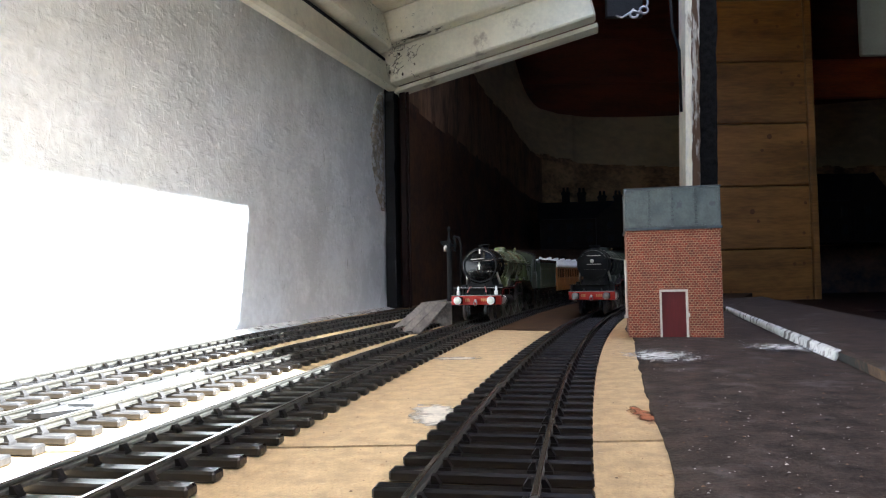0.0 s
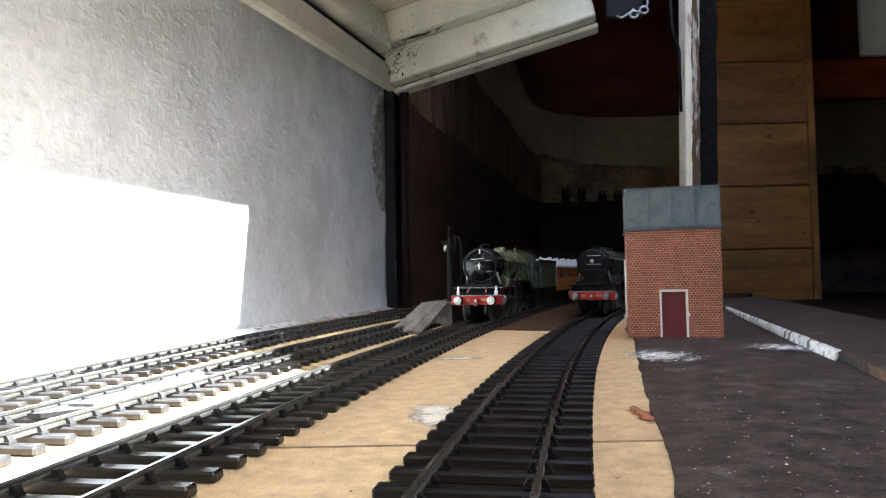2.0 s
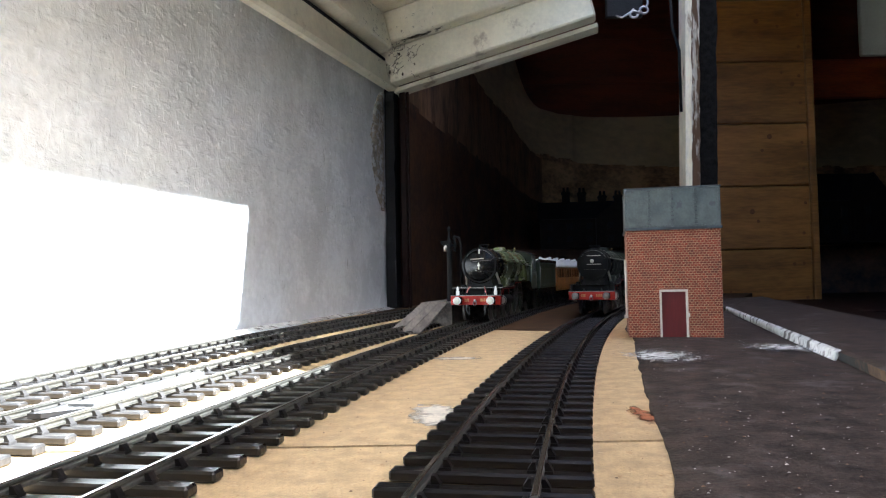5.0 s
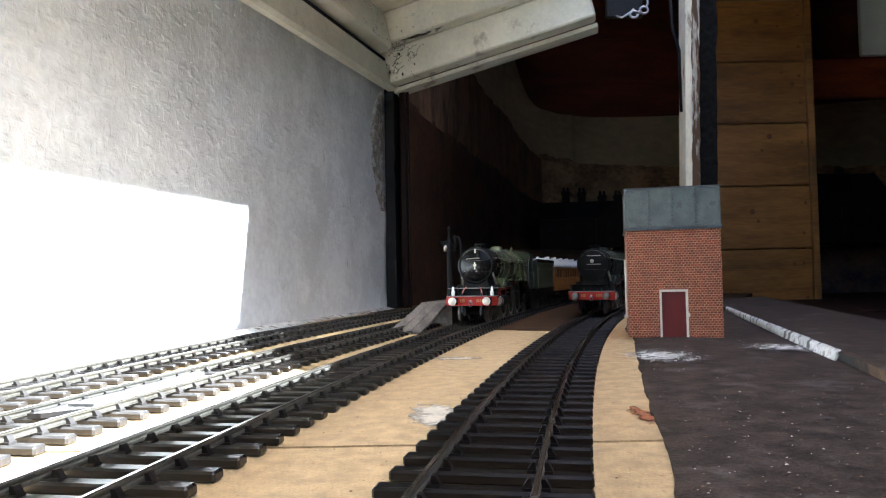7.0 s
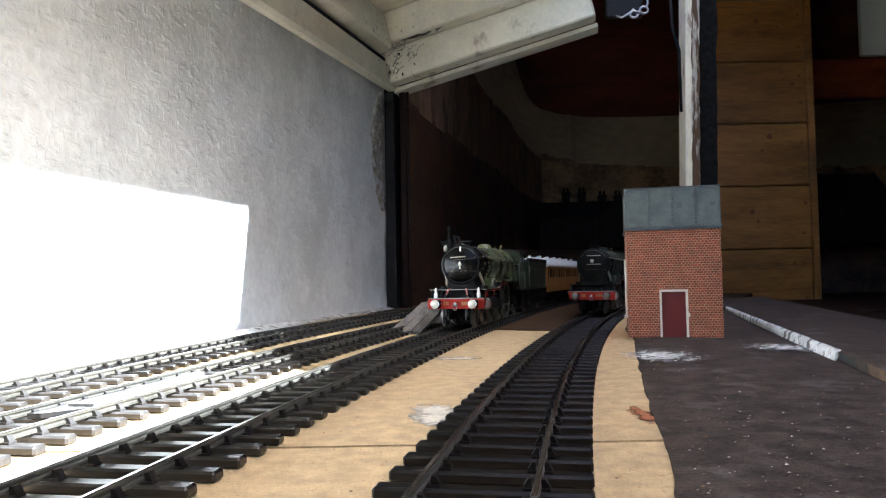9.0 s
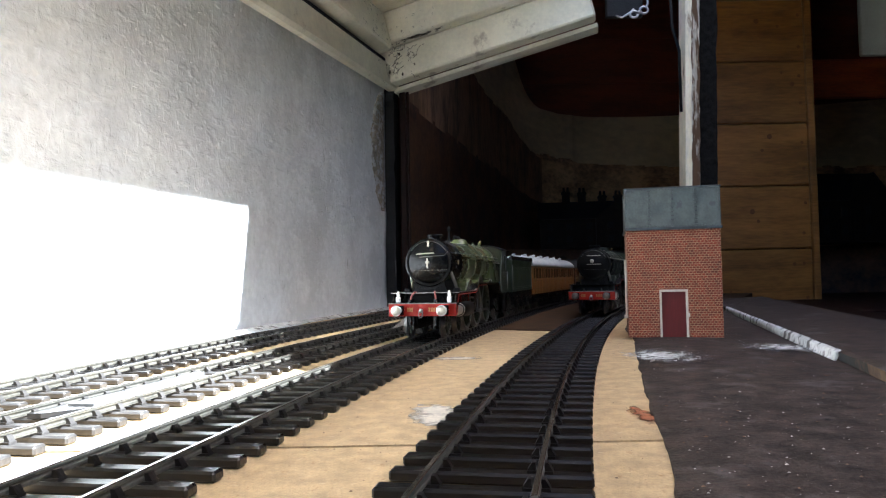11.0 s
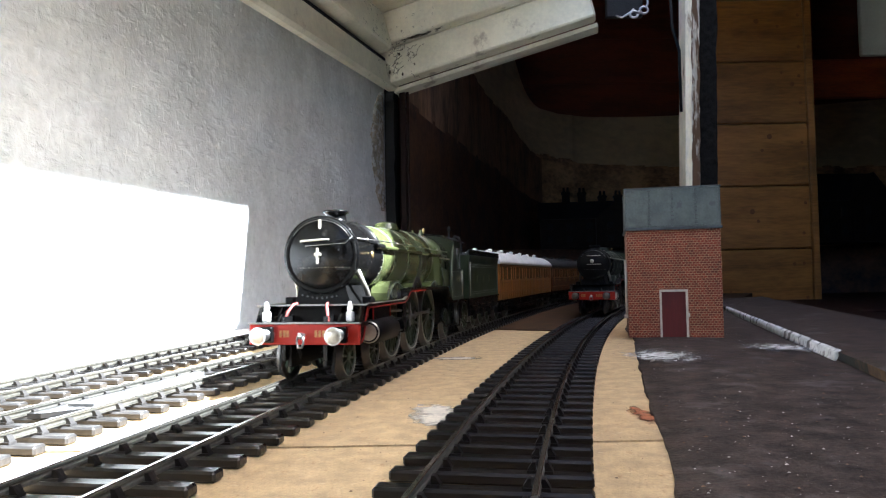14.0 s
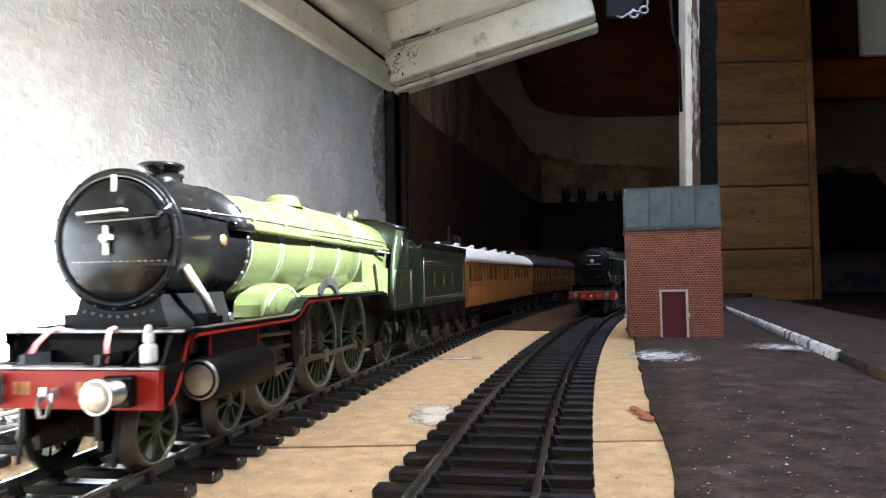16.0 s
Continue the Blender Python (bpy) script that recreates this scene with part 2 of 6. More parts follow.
def plaster_wall():
    """The white wall, thick, with an uneven trowelled face."""
    bm = bmesh.new()
    nx, nz = 150, 40
    y0, y1, z0, z1 = -500, 803, -60, 330
    grid = []
    for i in range(nx + 1):
        row = []
        for k in range(nz + 1):
            y = y0 + (y1 - y0) * i / nx
            z = z0 + (z1 - z0) * k / nz
            p = Vector((wall_x(y) * MM, y * MM, z * MM))
            d = 0.9 * noise.noise(p * 14) + 0.6 * noise.noise(p * 70)
            row.append(bm.verts.new(p + Vector((0.975, -0.22, 0)) * (d - 0.8) * MM))
        grid.append(row)
    for i in range(nx):
        for k in range(nz):
            bm.faces.new((grid[i][k], grid[i + 1][k], grid[i + 1][k + 1], grid[i][k + 1])).smooth = True
    r = bmesh.ops.extrude_face_region(bm, geom=bm.faces[:])
    for v in [g for g in r["geom"] if isinstance(g, bmesh.types.BMVert)]:
        v.co += Vector((-0.975, 0.22, 0)) * 0.11
    bmesh.ops.recalc_face_normals(bm, faces=bm.faces[:])
    # rough fillet of plaster along the foot of the wall
    fb = bmesh.new()
    rows = []
    for k in range(131):
        y = -500 + 1300 * k / 130
        w = 2.0 * noise.noise(Vector((y * 0.05, 1, 0))) + 1.0 * noise.noise(Vector((y * 0.2, 5, 0)))
        x = wall_x(y)
        rows.append([fb.verts.new((M_(x + a), M_(y), M_(z))) for a, z in ((-6, 0.02), (9 + w, 0.02), (6 + w, 0.8), (2, 1.8 + 0.2 * w), (-6, 2.6))])
    for a, b in zip(rows, rows[1:]):
        for i in range(5):
            fb.faces.new((a[i], a[(i + 1) % 5], b[(i + 1) % 5], b[i])).smooth = True
    bmesh.ops.recalc_face_normals(fb, faces=fb.faces[:])
    tagged(mesh_object("baseboard_fillet", fb, WHITESTRIP), "rough white plaster fillet at the foot of the wall", "fillet", kind="structure")
    tagged(mesh_object("wall_west", bm, PLASTER), "white limewashed rough plaster wall beside the tracks", "wall", kind="structure")


def fence():
    """A tall unseen screen added across from the wall; its slot shapes the sun that reaches it."""
    o, u, nrm = Vector((wall_x(0) * MM, 0, 0)), Vector((0.2195, 0.9756, 0)), Vector((0.9756, -0.2195, 0))
    dist = 0.8
    T = 1.2
    m = Matrix.Translation(o + nrm * dist) @ Matrix((( *(-nrm), 0), (*u, 0), (0, 0, 1, 0), (0, 0, 0, 1))).transposed()
    th = base("fence", m, "unseen timber screen added to shape the sun, with a long slot", "fence", kind="structure")
    jamb, lo, hi = 0.492, T * dist - 0.186, T * dist + 0.0855
    part("panel", box(0, 0.012, -1.6, 1.02, -0.95, lo), SCREEN_TIMBER, th)
    # added sloped piece that cuts the sun's edge on boiler and board
    part("panel", prism([(0.286, lo), (jamb, lo), (jamb, T * dist + 0.0), (0.398, T * dist - 0.064), (0.312, T * dist - 0.153)], 0, 0.012, "X"), SCREEN_TIMBER, th)
    part("panel", prism([(jamb - 0.018, lo), (1.02, lo), (1.02, hi), (jamb + 0.0125, hi), (jamb + 0.008, hi - 0.02), (jamb - 0.007, hi - 0.09)], 0, 0.012, "X"), SCREEN_TIMBER, th)
    part("panel", box(0, 0.012, jamb + 0.0125, 1.02, hi, 1.3), SCREEN_TIMBER, th)
    part("top_rail", prism([(-1.6, hi - 0.036), (jamb + 0.0125, hi - 0.0005), (jamb + 0.0125, hi + 0.12), (-1.6, hi + 0.12)], 0, 0.012, "X"), SCREEN_TIMBER, th)
    r = 0.005
    out = [(jamb + 0.0135, hi), (jamb + 0.0115, hi - r)] + [(jamb - r + 0.0125 + r * math.cos(a), hi - r + r * math.sin(a)) for a in [math.pi / 2 * k / 6 for k in range(1, 6)]] + [(jamb + 0.0125 - r, hi)]
    part("corner_block", prism(out, 0, 0.012, "X"), SCREEN_TIMBER, th)


def lid():
    """Cream-painted sloping roof: wall plate, rafters and boards."""
    # frame: origin on the wall at its far end, x away from the wall, y back toward the eye, sloped up 13 degrees
    o = Vector((wall_x(812) * MM, 0.812, 0.252))
    m = Matrix.Translation(o) @ Matrix(((0.9756, -0.2195, 0, 0), (-0.2195, -0.9756, 0, 0), (0, 0, 1, 0), (0, 0, 0, 1))) @ Matrix.Rotation(-radians(4.1), 4, "X")
    th = base("ceiling", m, "cream-painted sloping timber roof with rafters, cobwebbed corner", "roof", kind="structure")
    tilt = Matrix.Rotation(-radians(13), 4, "Y")
    part("wall_plate", box(0.001, 0.013, -0.03, 1.4, -0.003, 0.0245, 0.003), CREAM, th)
    part("rafter", box(0.0, 0.245, 0.0, 0.028, 0.0, 0.0365, 0.002, tilt), CREAM, th)
    part("lower_lip", box(0.006, 0.246, -0.024, 0.004, -0.0062, -0.0014, 0.0008, tilt), CREAM, th)
    part("batten", box(0.010, 0.262, 0.0, 0.047, 0.0367, 0.070, 0.0015, tilt), CREAM, th)
    part("side_rail", box(0.006, 0.030, 0.0475, 1.4, 0.0272, 0.070, 0.0015, tilt), CREAM, th)
    # black strip drawn in for the shadow between plate and side rail
    part("packing_strip", box(0.001, 0.008, 0.0, 1.4, 0.0247, 0.030), BLACKTAR, th, "black strip for the shadow gap above the wall plate")
    part("boarding", box(-0.02, 0.205, -0.02, 1.4, 0.0702, 0.078, 0.0, tilt), CREAM, th)
    # dusty cobweb strands in the corner
    rnd = random.Random(11)
    bm = bmesh.new()
    for k in range(16):
        near = k < 9
        p = Vector((rnd.uniform(0.014, 0.020) if near else rnd.uniform(0.02, 0.05), rnd.uniform(0.0285, 0.033), rnd.uniform(0.006, 0.036)))
        pts = [p]
        for _k in range(7):
            p = p + Vector((rnd.uniform(-0.001, 0.004), rnd.uniform(-0.0006, 0.0012), rnd.uniform(-0.003, 0.004)))
            pts.append(p)
        add_tube(bm, pts, rnd.uniform(0.00012, 0.0003), 5)
    for _ in range(12):
        mt = Matrix.Translation((0.0135 + rnd.random() ** 2 * 0.03, 0.0285 + rnd.random() ** 2 * 0.014, rnd.uniform(0.004, 0.037))) @ Matrix.Diagonal((1, 0.5, rnd.uniform(0.6, 2.0), 1))
        bmesh.ops.create_icosphere(bm, subdivisions=1, radius=rnd.uniform(0.0003, 0.0014), matrix=mt)
    tagged(mesh_object("cobweb", bm, material("brown dust", (0.045, 0.03, 0.018), 0.9, vary=0.4, scale=300, bump=0.2)), "dark dusty cobweb strands in the roof corner", "cobweb", kind="stuff").matrix_basis = m


def end_wall():
    # unseen, added to keep low sky light off the engine's front
    tagged(mesh_object("wall_end", box(-0.5, 0.75, -0.62, -0.60, -0.95, 0.34), SCREEN_TIMBER), "unseen wall added behind the eye to hold back low light", "wall", kind="structure")


def wall_strip():
    """Whitewash spilt over the board between the wall and the nearest track."""
    bm = bmesh.new()
    rows = []
    for k in range(80):
        y = -240 + 785 * k / 79
        b = line_a(y) - 17.6 + 0.8 * noise.noise(Vector((y * 0.08, 0, 2)))
        rows.append([bm.verts.new((M_(x), M_(y), M_(z))) for x, z in ((wall_x(y) - 2, 0.3), (b - 0.6, 0.3), (b, 0.02), (wall_x(y) - 2, 0.02))])
    for a, b in zip(rows, rows[1:]):
        for i in range(4):
            bm.faces.new((a[i], a[(i + 1) % 4], b[(i + 1) % 4], b[i]))
    bm.faces.new(rows[0])
    bm.faces.new(list(reversed(rows[-1])))
    bmesh.ops.recalc_face_normals(bm, faces=bm.faces[:])
    tagged(mesh_object("whitewash_strip", bm, SPLASH), "white splashed limewash on the board beside the wall", "floor paint", kind="structure")


end_wall()
ground()
baseboard()
plaster_wall()
fence()
lid()
wall_strip()


# ---- tracks ----
def sleeper_mesh(mat):
    bm = bmesh.new()
    add_box(bm, -0.017, 0.017, -0.0018, 0.0018, 0.0001, 0.0021, 0.00045)
    for sx in (-1, 1):
        add_box(bm, sx * 0.0084 - 0.0021, sx * 0.0084 + 0.0021, -0.0011, 0.0011, 0.0021, 0.0026)
        for side in (-1, 1):
            x = sx * 0.0084 + side * 0.0011
            add_prism(bm, [(x - 0.0004 * side, 0.0026), (x + 0.0010 * side, 0.0026), (x + 0.0002 * side, 0.0039), (x - 0.0004 * side, 0.0039)], -0.0008, 0.0008, "Y")
    me = bpy.data.meshes.new("sleeper")
    bm.normal_update()
    bm.to_mesh(me)
    bm.free()
    me.materials.append(mat)
    return me


SLEEPER_MESH, DUSTY_SUNLIT_MESH, GLOSSY_MESH = sleeper_mesh(SLEEPER), sleeper_mesh(DUSTY_SUNLIT_SLEEPER), sleeper_mesh(GLOSSY_SLEEPER)


def track(line, y0, y1, label, pitch=9.7, first=109.4, dusty_sunlit_to=-999, fresh=GLOSSY_MESH):
    th = base("railway_track", pose(0, 0, 0), label, "model railway track", "railway tracks")
    prof = [(-0.45, 2.65), (0.45, 2.65), (0.45, 3.2), (0.22, 3.4), (0.22, 3.8), (0.48, 4.0), (0.48, 4.45), (0.36, 4.6), (-0.36, 4.6),
            (-0.48, 4.45), (-0.48, 4.0), (-0.22, 3.8), (-0.22, 3.4), (-0.45, 3.2)]
    for side in (-1, 1):
        bm = bmesh.new()
        rings = []
        n = int((y1 - y0) / 12)
        for i in range(n + 1):
            y = y0 + (y1 - y0) * i / n
            s = slope_of(line, y)
            q = math.hypot(1, s)
            ax, ay = 1 / q, -s / q
            cx, cy = line(y) + side * 8.7 * ax, y + side * 8.7 * ay
            rings.append([bm.verts.new(((cx + a * ax) * MM, (cy + a * ay) * MM, b * MM)) for a, b in prof])
        k = len(prof)
        for a, b in zip(rings, rings[1:]):
            for i in range(k):
                f = bm.faces.new((a[i], a[(i + 1) % k], b[(i + 1) % k], b[i]))
                f.material_index = 0 if i in (6, 7, 8) else 1
        bmesh.ops.recalc_face_normals(bm, faces=bm.faces[:])
        part("rail", bm, [RAIL, RAILSIDE], th, "worn metal rail")
    y = first
    while y > y0 + pitch:
        y -= pitch / math.hypot(1, slope_of(line, y))
    rnd = random.Random(int(y0 * 7 + line(100)))
    while y < y1:
        s = slope_of(line, y)
        ob = new("sleeper", DUSTY_SUNLIT_MESH if y < dusty_sunlit_to else fresh)
        ob.parent = th
        ob.matrix_basis = Matrix.Translation((line(y) * MM, y * MM, 0)) @ Matrix.Rotation(-math.atan(s) + rnd.uniform(-0.012, 0.012), 4, "Z")
        y += pitch / math.hypot(1, s)
    return th


# ---- path of the train (seconds, distance of the leading buffers from the eye in millimetres) ----
RUN = ((0.0, 472.5), (4.3, 472.0), (5.4, 469.5), (6.5, 463.3), (7.0, 458.5), (7.5, 450.5), (8.0, 440.5), (8.5, 429.0), (9.0, 416.5), (9.5, 401.0), (10.0, 383.5),
       (10.5, 364.0), (11.0, 342.5), (11.5, 320.5), (12.0, 298.5), (12.5, 275.5), (13.0, 251.0), (13.5, 225.8), (14.0, 201.0), (14.5, 176.0), (15.0, 151.2), (15.5, 127.0), (16.0, 101.8))


def run_at(t):
    """Smooth distance between the rows of RUN."""
    k = max(i for i in range(len(RUN)) if RUN[i][0] <= t + 1e-6)
    if k == len(RUN) - 1:
        return RUN[-1][1]
    (t0, a), (t1, b) = RUN[k], RUN[k + 1]
    m0 = (b - RUN[k - 1][1]) / (t1 - RUN[k - 1][0]) if k else 0.0
    m1 = (RUN[k + 2][1] - a) / (RUN[k + 2][0] - t0) if k + 2 < len(RUN) else (b - a) / (t1 - t0)
    h = t1 - t0
    u = (t - t0) / h
    return (2 * u**3 - 3 * u**2 + 1) * a + (u**3 - 2 * u**2 + u) * h * m0 + (3 * u**2 - 2 * u**3) * b + (u**3 - u**2) * h * m1


def along(line, y, s):
    """The distance from the eye after s millimetres along a line from y."""
    n = max(1, int(abs(s) / 10))
    for _ in range(n):
        y += (s / n) / math.hypot(1, slope_of(line, y))
    return y


def on_line(line, y, pivot_a, pivot_b):
    """Pose of a vehicle whose front is at y, with its bogie centres pivot_a and pivot_b behind, on a line's rails."""
    ya, yb = along(line, y, pivot_a), along(line, y, pivot_b)
    a, b = Vector((line(ya), ya, 4.6)), Vector((line(yb), yb, 4.6))
    d = (b - a).normalized()
    o = a - d * pivot_a
    return Matrix.Translation(o * MM) @ Matrix.Rotation(-math.atan2(d.x, d.y), 4, "Z")


# ---- paint of the rolling stock ----
LOCO_BLACK = material("satin black loco paint", (0.005, 0.005, 0.005), 0.24, vary=0.3, scale=120, fine=900, bump=0.12, spec=0.2,
                      stain=(0.022, 0.021, 0.020), stain_amount=0.12, stain_scale=160)
MATT_BLACK = material("matt black paint", (0.004, 0.004, 0.004), 0.55, vary=0.3, scale=120, fine=900, bump=0.07, spec=0.12)
LOCO_GREEN = material("apple green loco paint", (0.088, 0.106, 0.040), 0.27, vary=0.06, scale=60, fine=900, bump=0.03, coat=0.25)
# boiler green of the parked engine, with its shade put into the colour
PARKED_SHADE_GREEN = material("green paint darkened by shade", (0.005, 0.009, 0.005), 0.5, vary=0.2, scale=60, fine=900, bump=0.03, spec=0.15)
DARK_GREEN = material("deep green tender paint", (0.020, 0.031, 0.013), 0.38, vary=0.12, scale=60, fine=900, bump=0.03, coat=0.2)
WHEEL_GREEN = material("green wheel centre paint", (0.018, 0.031, 0.014), 0.45, vary=0.2, scale=150, fine=900, bump=0.1)
RED = material("vermilion buffer beam paint", (0.30, 0.014, 0.007), 0.45, vary=0.10, scale=90, fine=900, bump=0.05, spec=0.2)
LINING = material("pale lining paint", (0.33, 0.36, 0.29), 0.5, vary=0.08, scale=200, bump=0.0)
CREAMWHITE = material("white enamel lamp paint", (0.72, 0.72, 0.70), 0.35, vary=0.05, scale=200, bump=0.05)
BUFFERHEAD = material("burnished pale buffer steel", (0.44, 0.415, 0.35), 0.34, metal=0.6, vary=0.18, scale=300, bump=0.1)
BRASS = material("polished brass", (0.40, 0.29, 0.13), 0.4, metal=0.8, vary=0.15, scale=300, bump=0.05)
FADED = material("dulled lettering paint", (0.075, 0.075, 0.035), 0.5, vary=0.3, scale=900, bump=0.0)
GOLD = material("faded gold lettering paint", (0.34, 0.16, 0.04), 0.5, vary=0.2, scale=900, bump=0.0)
TYRE = material("dark steel tyre", (0.10, 0.095, 0.09), 0.35, metal=0.8, vary=0.25, scale=200, bump=0.1)
ROD = material("dulled steel rod", (0.16, 0.155, 0.15), 0.38, metal=0.9, vary=0.25, scale=250, bump=0.1)
TEAK = material("varnished teak coach side", (0.26, 0.102, 0.019), 0.4, vary=0.5, scale=70, fine=800, bump=0.1, stretch=(1, 1, 0.25),
                stain=(0.24, 0.085, 0.018), stain_amount=0.3, stain_scale=60)
# second coach: the shed's shade is put into this side colour
SHADECOACH = material("brown coach side darkened by shade", (0.030, 0.010, 0.005), 0.5, vary=0.25, scale=100, bump=0.1, spec=0.2)
TEAKDARK = material("dark teak beading", (0.17, 0.06, 0.015), 0.45, vary=0.25, scale=150, bump=0.1)
COACHROOF = material("white coach roof", (0.74, 0.74, 0.72), 0.55, vary=0.08, scale=60, bump=0.15)
# grey roof of the second coach, with shade mixed into the grey
SHADEROOF = material("grey coach roof darkened by shade", (0.03, 0.03, 0.03), 0.6, vary=0.2, scale=60, bump=0.15)
DARKGLASS = material("dim coach window glass", (0.15, 0.068, 0.02), 0.12, vary=0.1, scale=60, bump=0.0)
COAL = material("black coal", (0.012, 0.012, 0.013), 0.45, vary=0.5, scale=400, bump=0.5)
FIG_BLUE = material("blue enamel", (0.06, 0.10, 0.22), 0.6, vary=0.2, scale=300, bump=0.1)
FIG_PALE = material("pale pink enamel", (0.50, 0.36, 0.30), 0.6, vary=0.1, scale=300, bump=0.1)
PINKPIPE = material("faded red rubber hose", (0.34, 0.085, 0.075), 0.5, vary=0.15, scale=300, bump=0.1)


def M(v):
    return v * MM


def mbox(x0, x1, y0, y1, z0, z1, bev=0.0):
    return box(M(x0), M(x1), M(y0), M(y1), M(z0), M(z1), M(bev))


def madd(bm, x0, x1, y0, y1, z0, z1, bev=0.0):
    return add_box(bm, M(x0), M(x1), M(y0), M(y1), M(z0), M(z1), M(bev))


def mtube(pts, r, seg=8):
    return tube([tuple(M(c) for c in p) for p in pts], M(r), seg)


def mlathe(prof, axis, at, seg=24, smooth=True):
    return lathe([(M(r), M(h)) for r, h in prof], axis, tuple(M(c) for c in at), seg, smooth)


def mprism(out, lo, hi, axis):
    return prism([(M(a), M(b)) for a, b in out], M(lo), M(hi), axis)


def wheel_meshes(radius, spokes, width=2.6):
    """A wheel that turns on X, its outer face towards +X: the spoked centre, and the flanged tyre with its pale line."""
    r = radius
    bm = bmesh.new()
    n = 2 * spokes
    def ring(q, frac):
        out = []
        for k in range(spokes):
            for e in (-frac, frac):
                a = 2 * math.pi * (k + e) / spokes
                out.append(bm.verts.new((M(-0.7), M(q * r * math.cos(a)), M(q * r * math.sin(a)))))
        return out
    hub, inner, outer, edge = ring(0.08, 0.25), ring(0.2, 0.25), ring(0.82, 0.11), ring(0.885, 0.25)
    bm.faces.new(hub)
    for k in range(n):
        bm.faces.new((hub[k], hub[(k + 1) % n], inner[(k + 1) % n], inner[k]))
        bm.faces.new((outer[k], outer[(k + 1) % n], edge[(k + 1) % n], edge[k]))
    for k in range(spokes):
        bm.faces.new((inner[2 * k], inner[2 * k + 1], outer[2 * k + 1], outer[2 * k]))
    rg = bmesh.ops.extrude_face_region(bm, geom=bm.faces[:])
    for v in [g for g in rg["geom"] if isinstance(g, bmesh.types.BMVert)]:
        q = math.hypot(v.co.y, v.co.z) / M(r)
        v.co.x = M(0.9 if q < 0.12 else 0.7 if q < 0.3 else 0.45)
    bmesh.ops.recalc_face_normals(bm, faces=bm.faces[:])
    if spokes > 12:   # balance weight
        add_prism(bm, [(M(r * 0.84 * math.sin(a)), M(-r * 0.84 * math.cos(a))) for a in [-0.75 + 1.5 * i / 10 for i in range(11)]], M(-0.5), M(0.4), "X")
    t = bmesh.new()
    add_lathe(t, [(M(r * 0.88), M(-1.6)), (M(r + 1.0), M(-1.6)), (M(r + 0.9), M(-1.1)), (M(r), M(-0.8)), (M(r - 0.1), M(0.75)), (M(r * 0.985 - 0.2), M(0.85)),
                  (M(r * 0.88), M(0.85))], "X", seg=40, closed=True)
    ln = bmesh.new()
    add_lathe(ln, [(M(r * 0.885), M(0.86)), (M(r * 0.915), M(0.86)), (M(r * 0.915), M(0.90)), (M(r * 0.885), M(0.90))], "X", seg=40, closed=True)
    return bm, t, ln


TURNING = []      # (object, place in its thing, radius, thing's key)


def wheel(parent, s, side, radius, spokes, name, key):
    """One wheel on the +x or -x side at s behind the front."""
    bm, t, ln = wheel_meshes(radius, spokes)
    if side < 0:
        for b in (bm, t, ln):
            bmesh.ops.transform(b, matrix=Matrix.Rotation(math.pi, 4, "Z"), verts=b.verts[:])
    w = part(name, bm, WHEEL_GREEN, parent, "green spoked wheel")
    part("tyre", t, TYRE, w, "dark steel tyre")
    part("lining", ln, LINING, w, "pale lining ring")
    place = Vector((M(side * 9.6), M(s), M(radius)))
    w.location = place
    TURNING.append((w, place, radius, key))
    return w


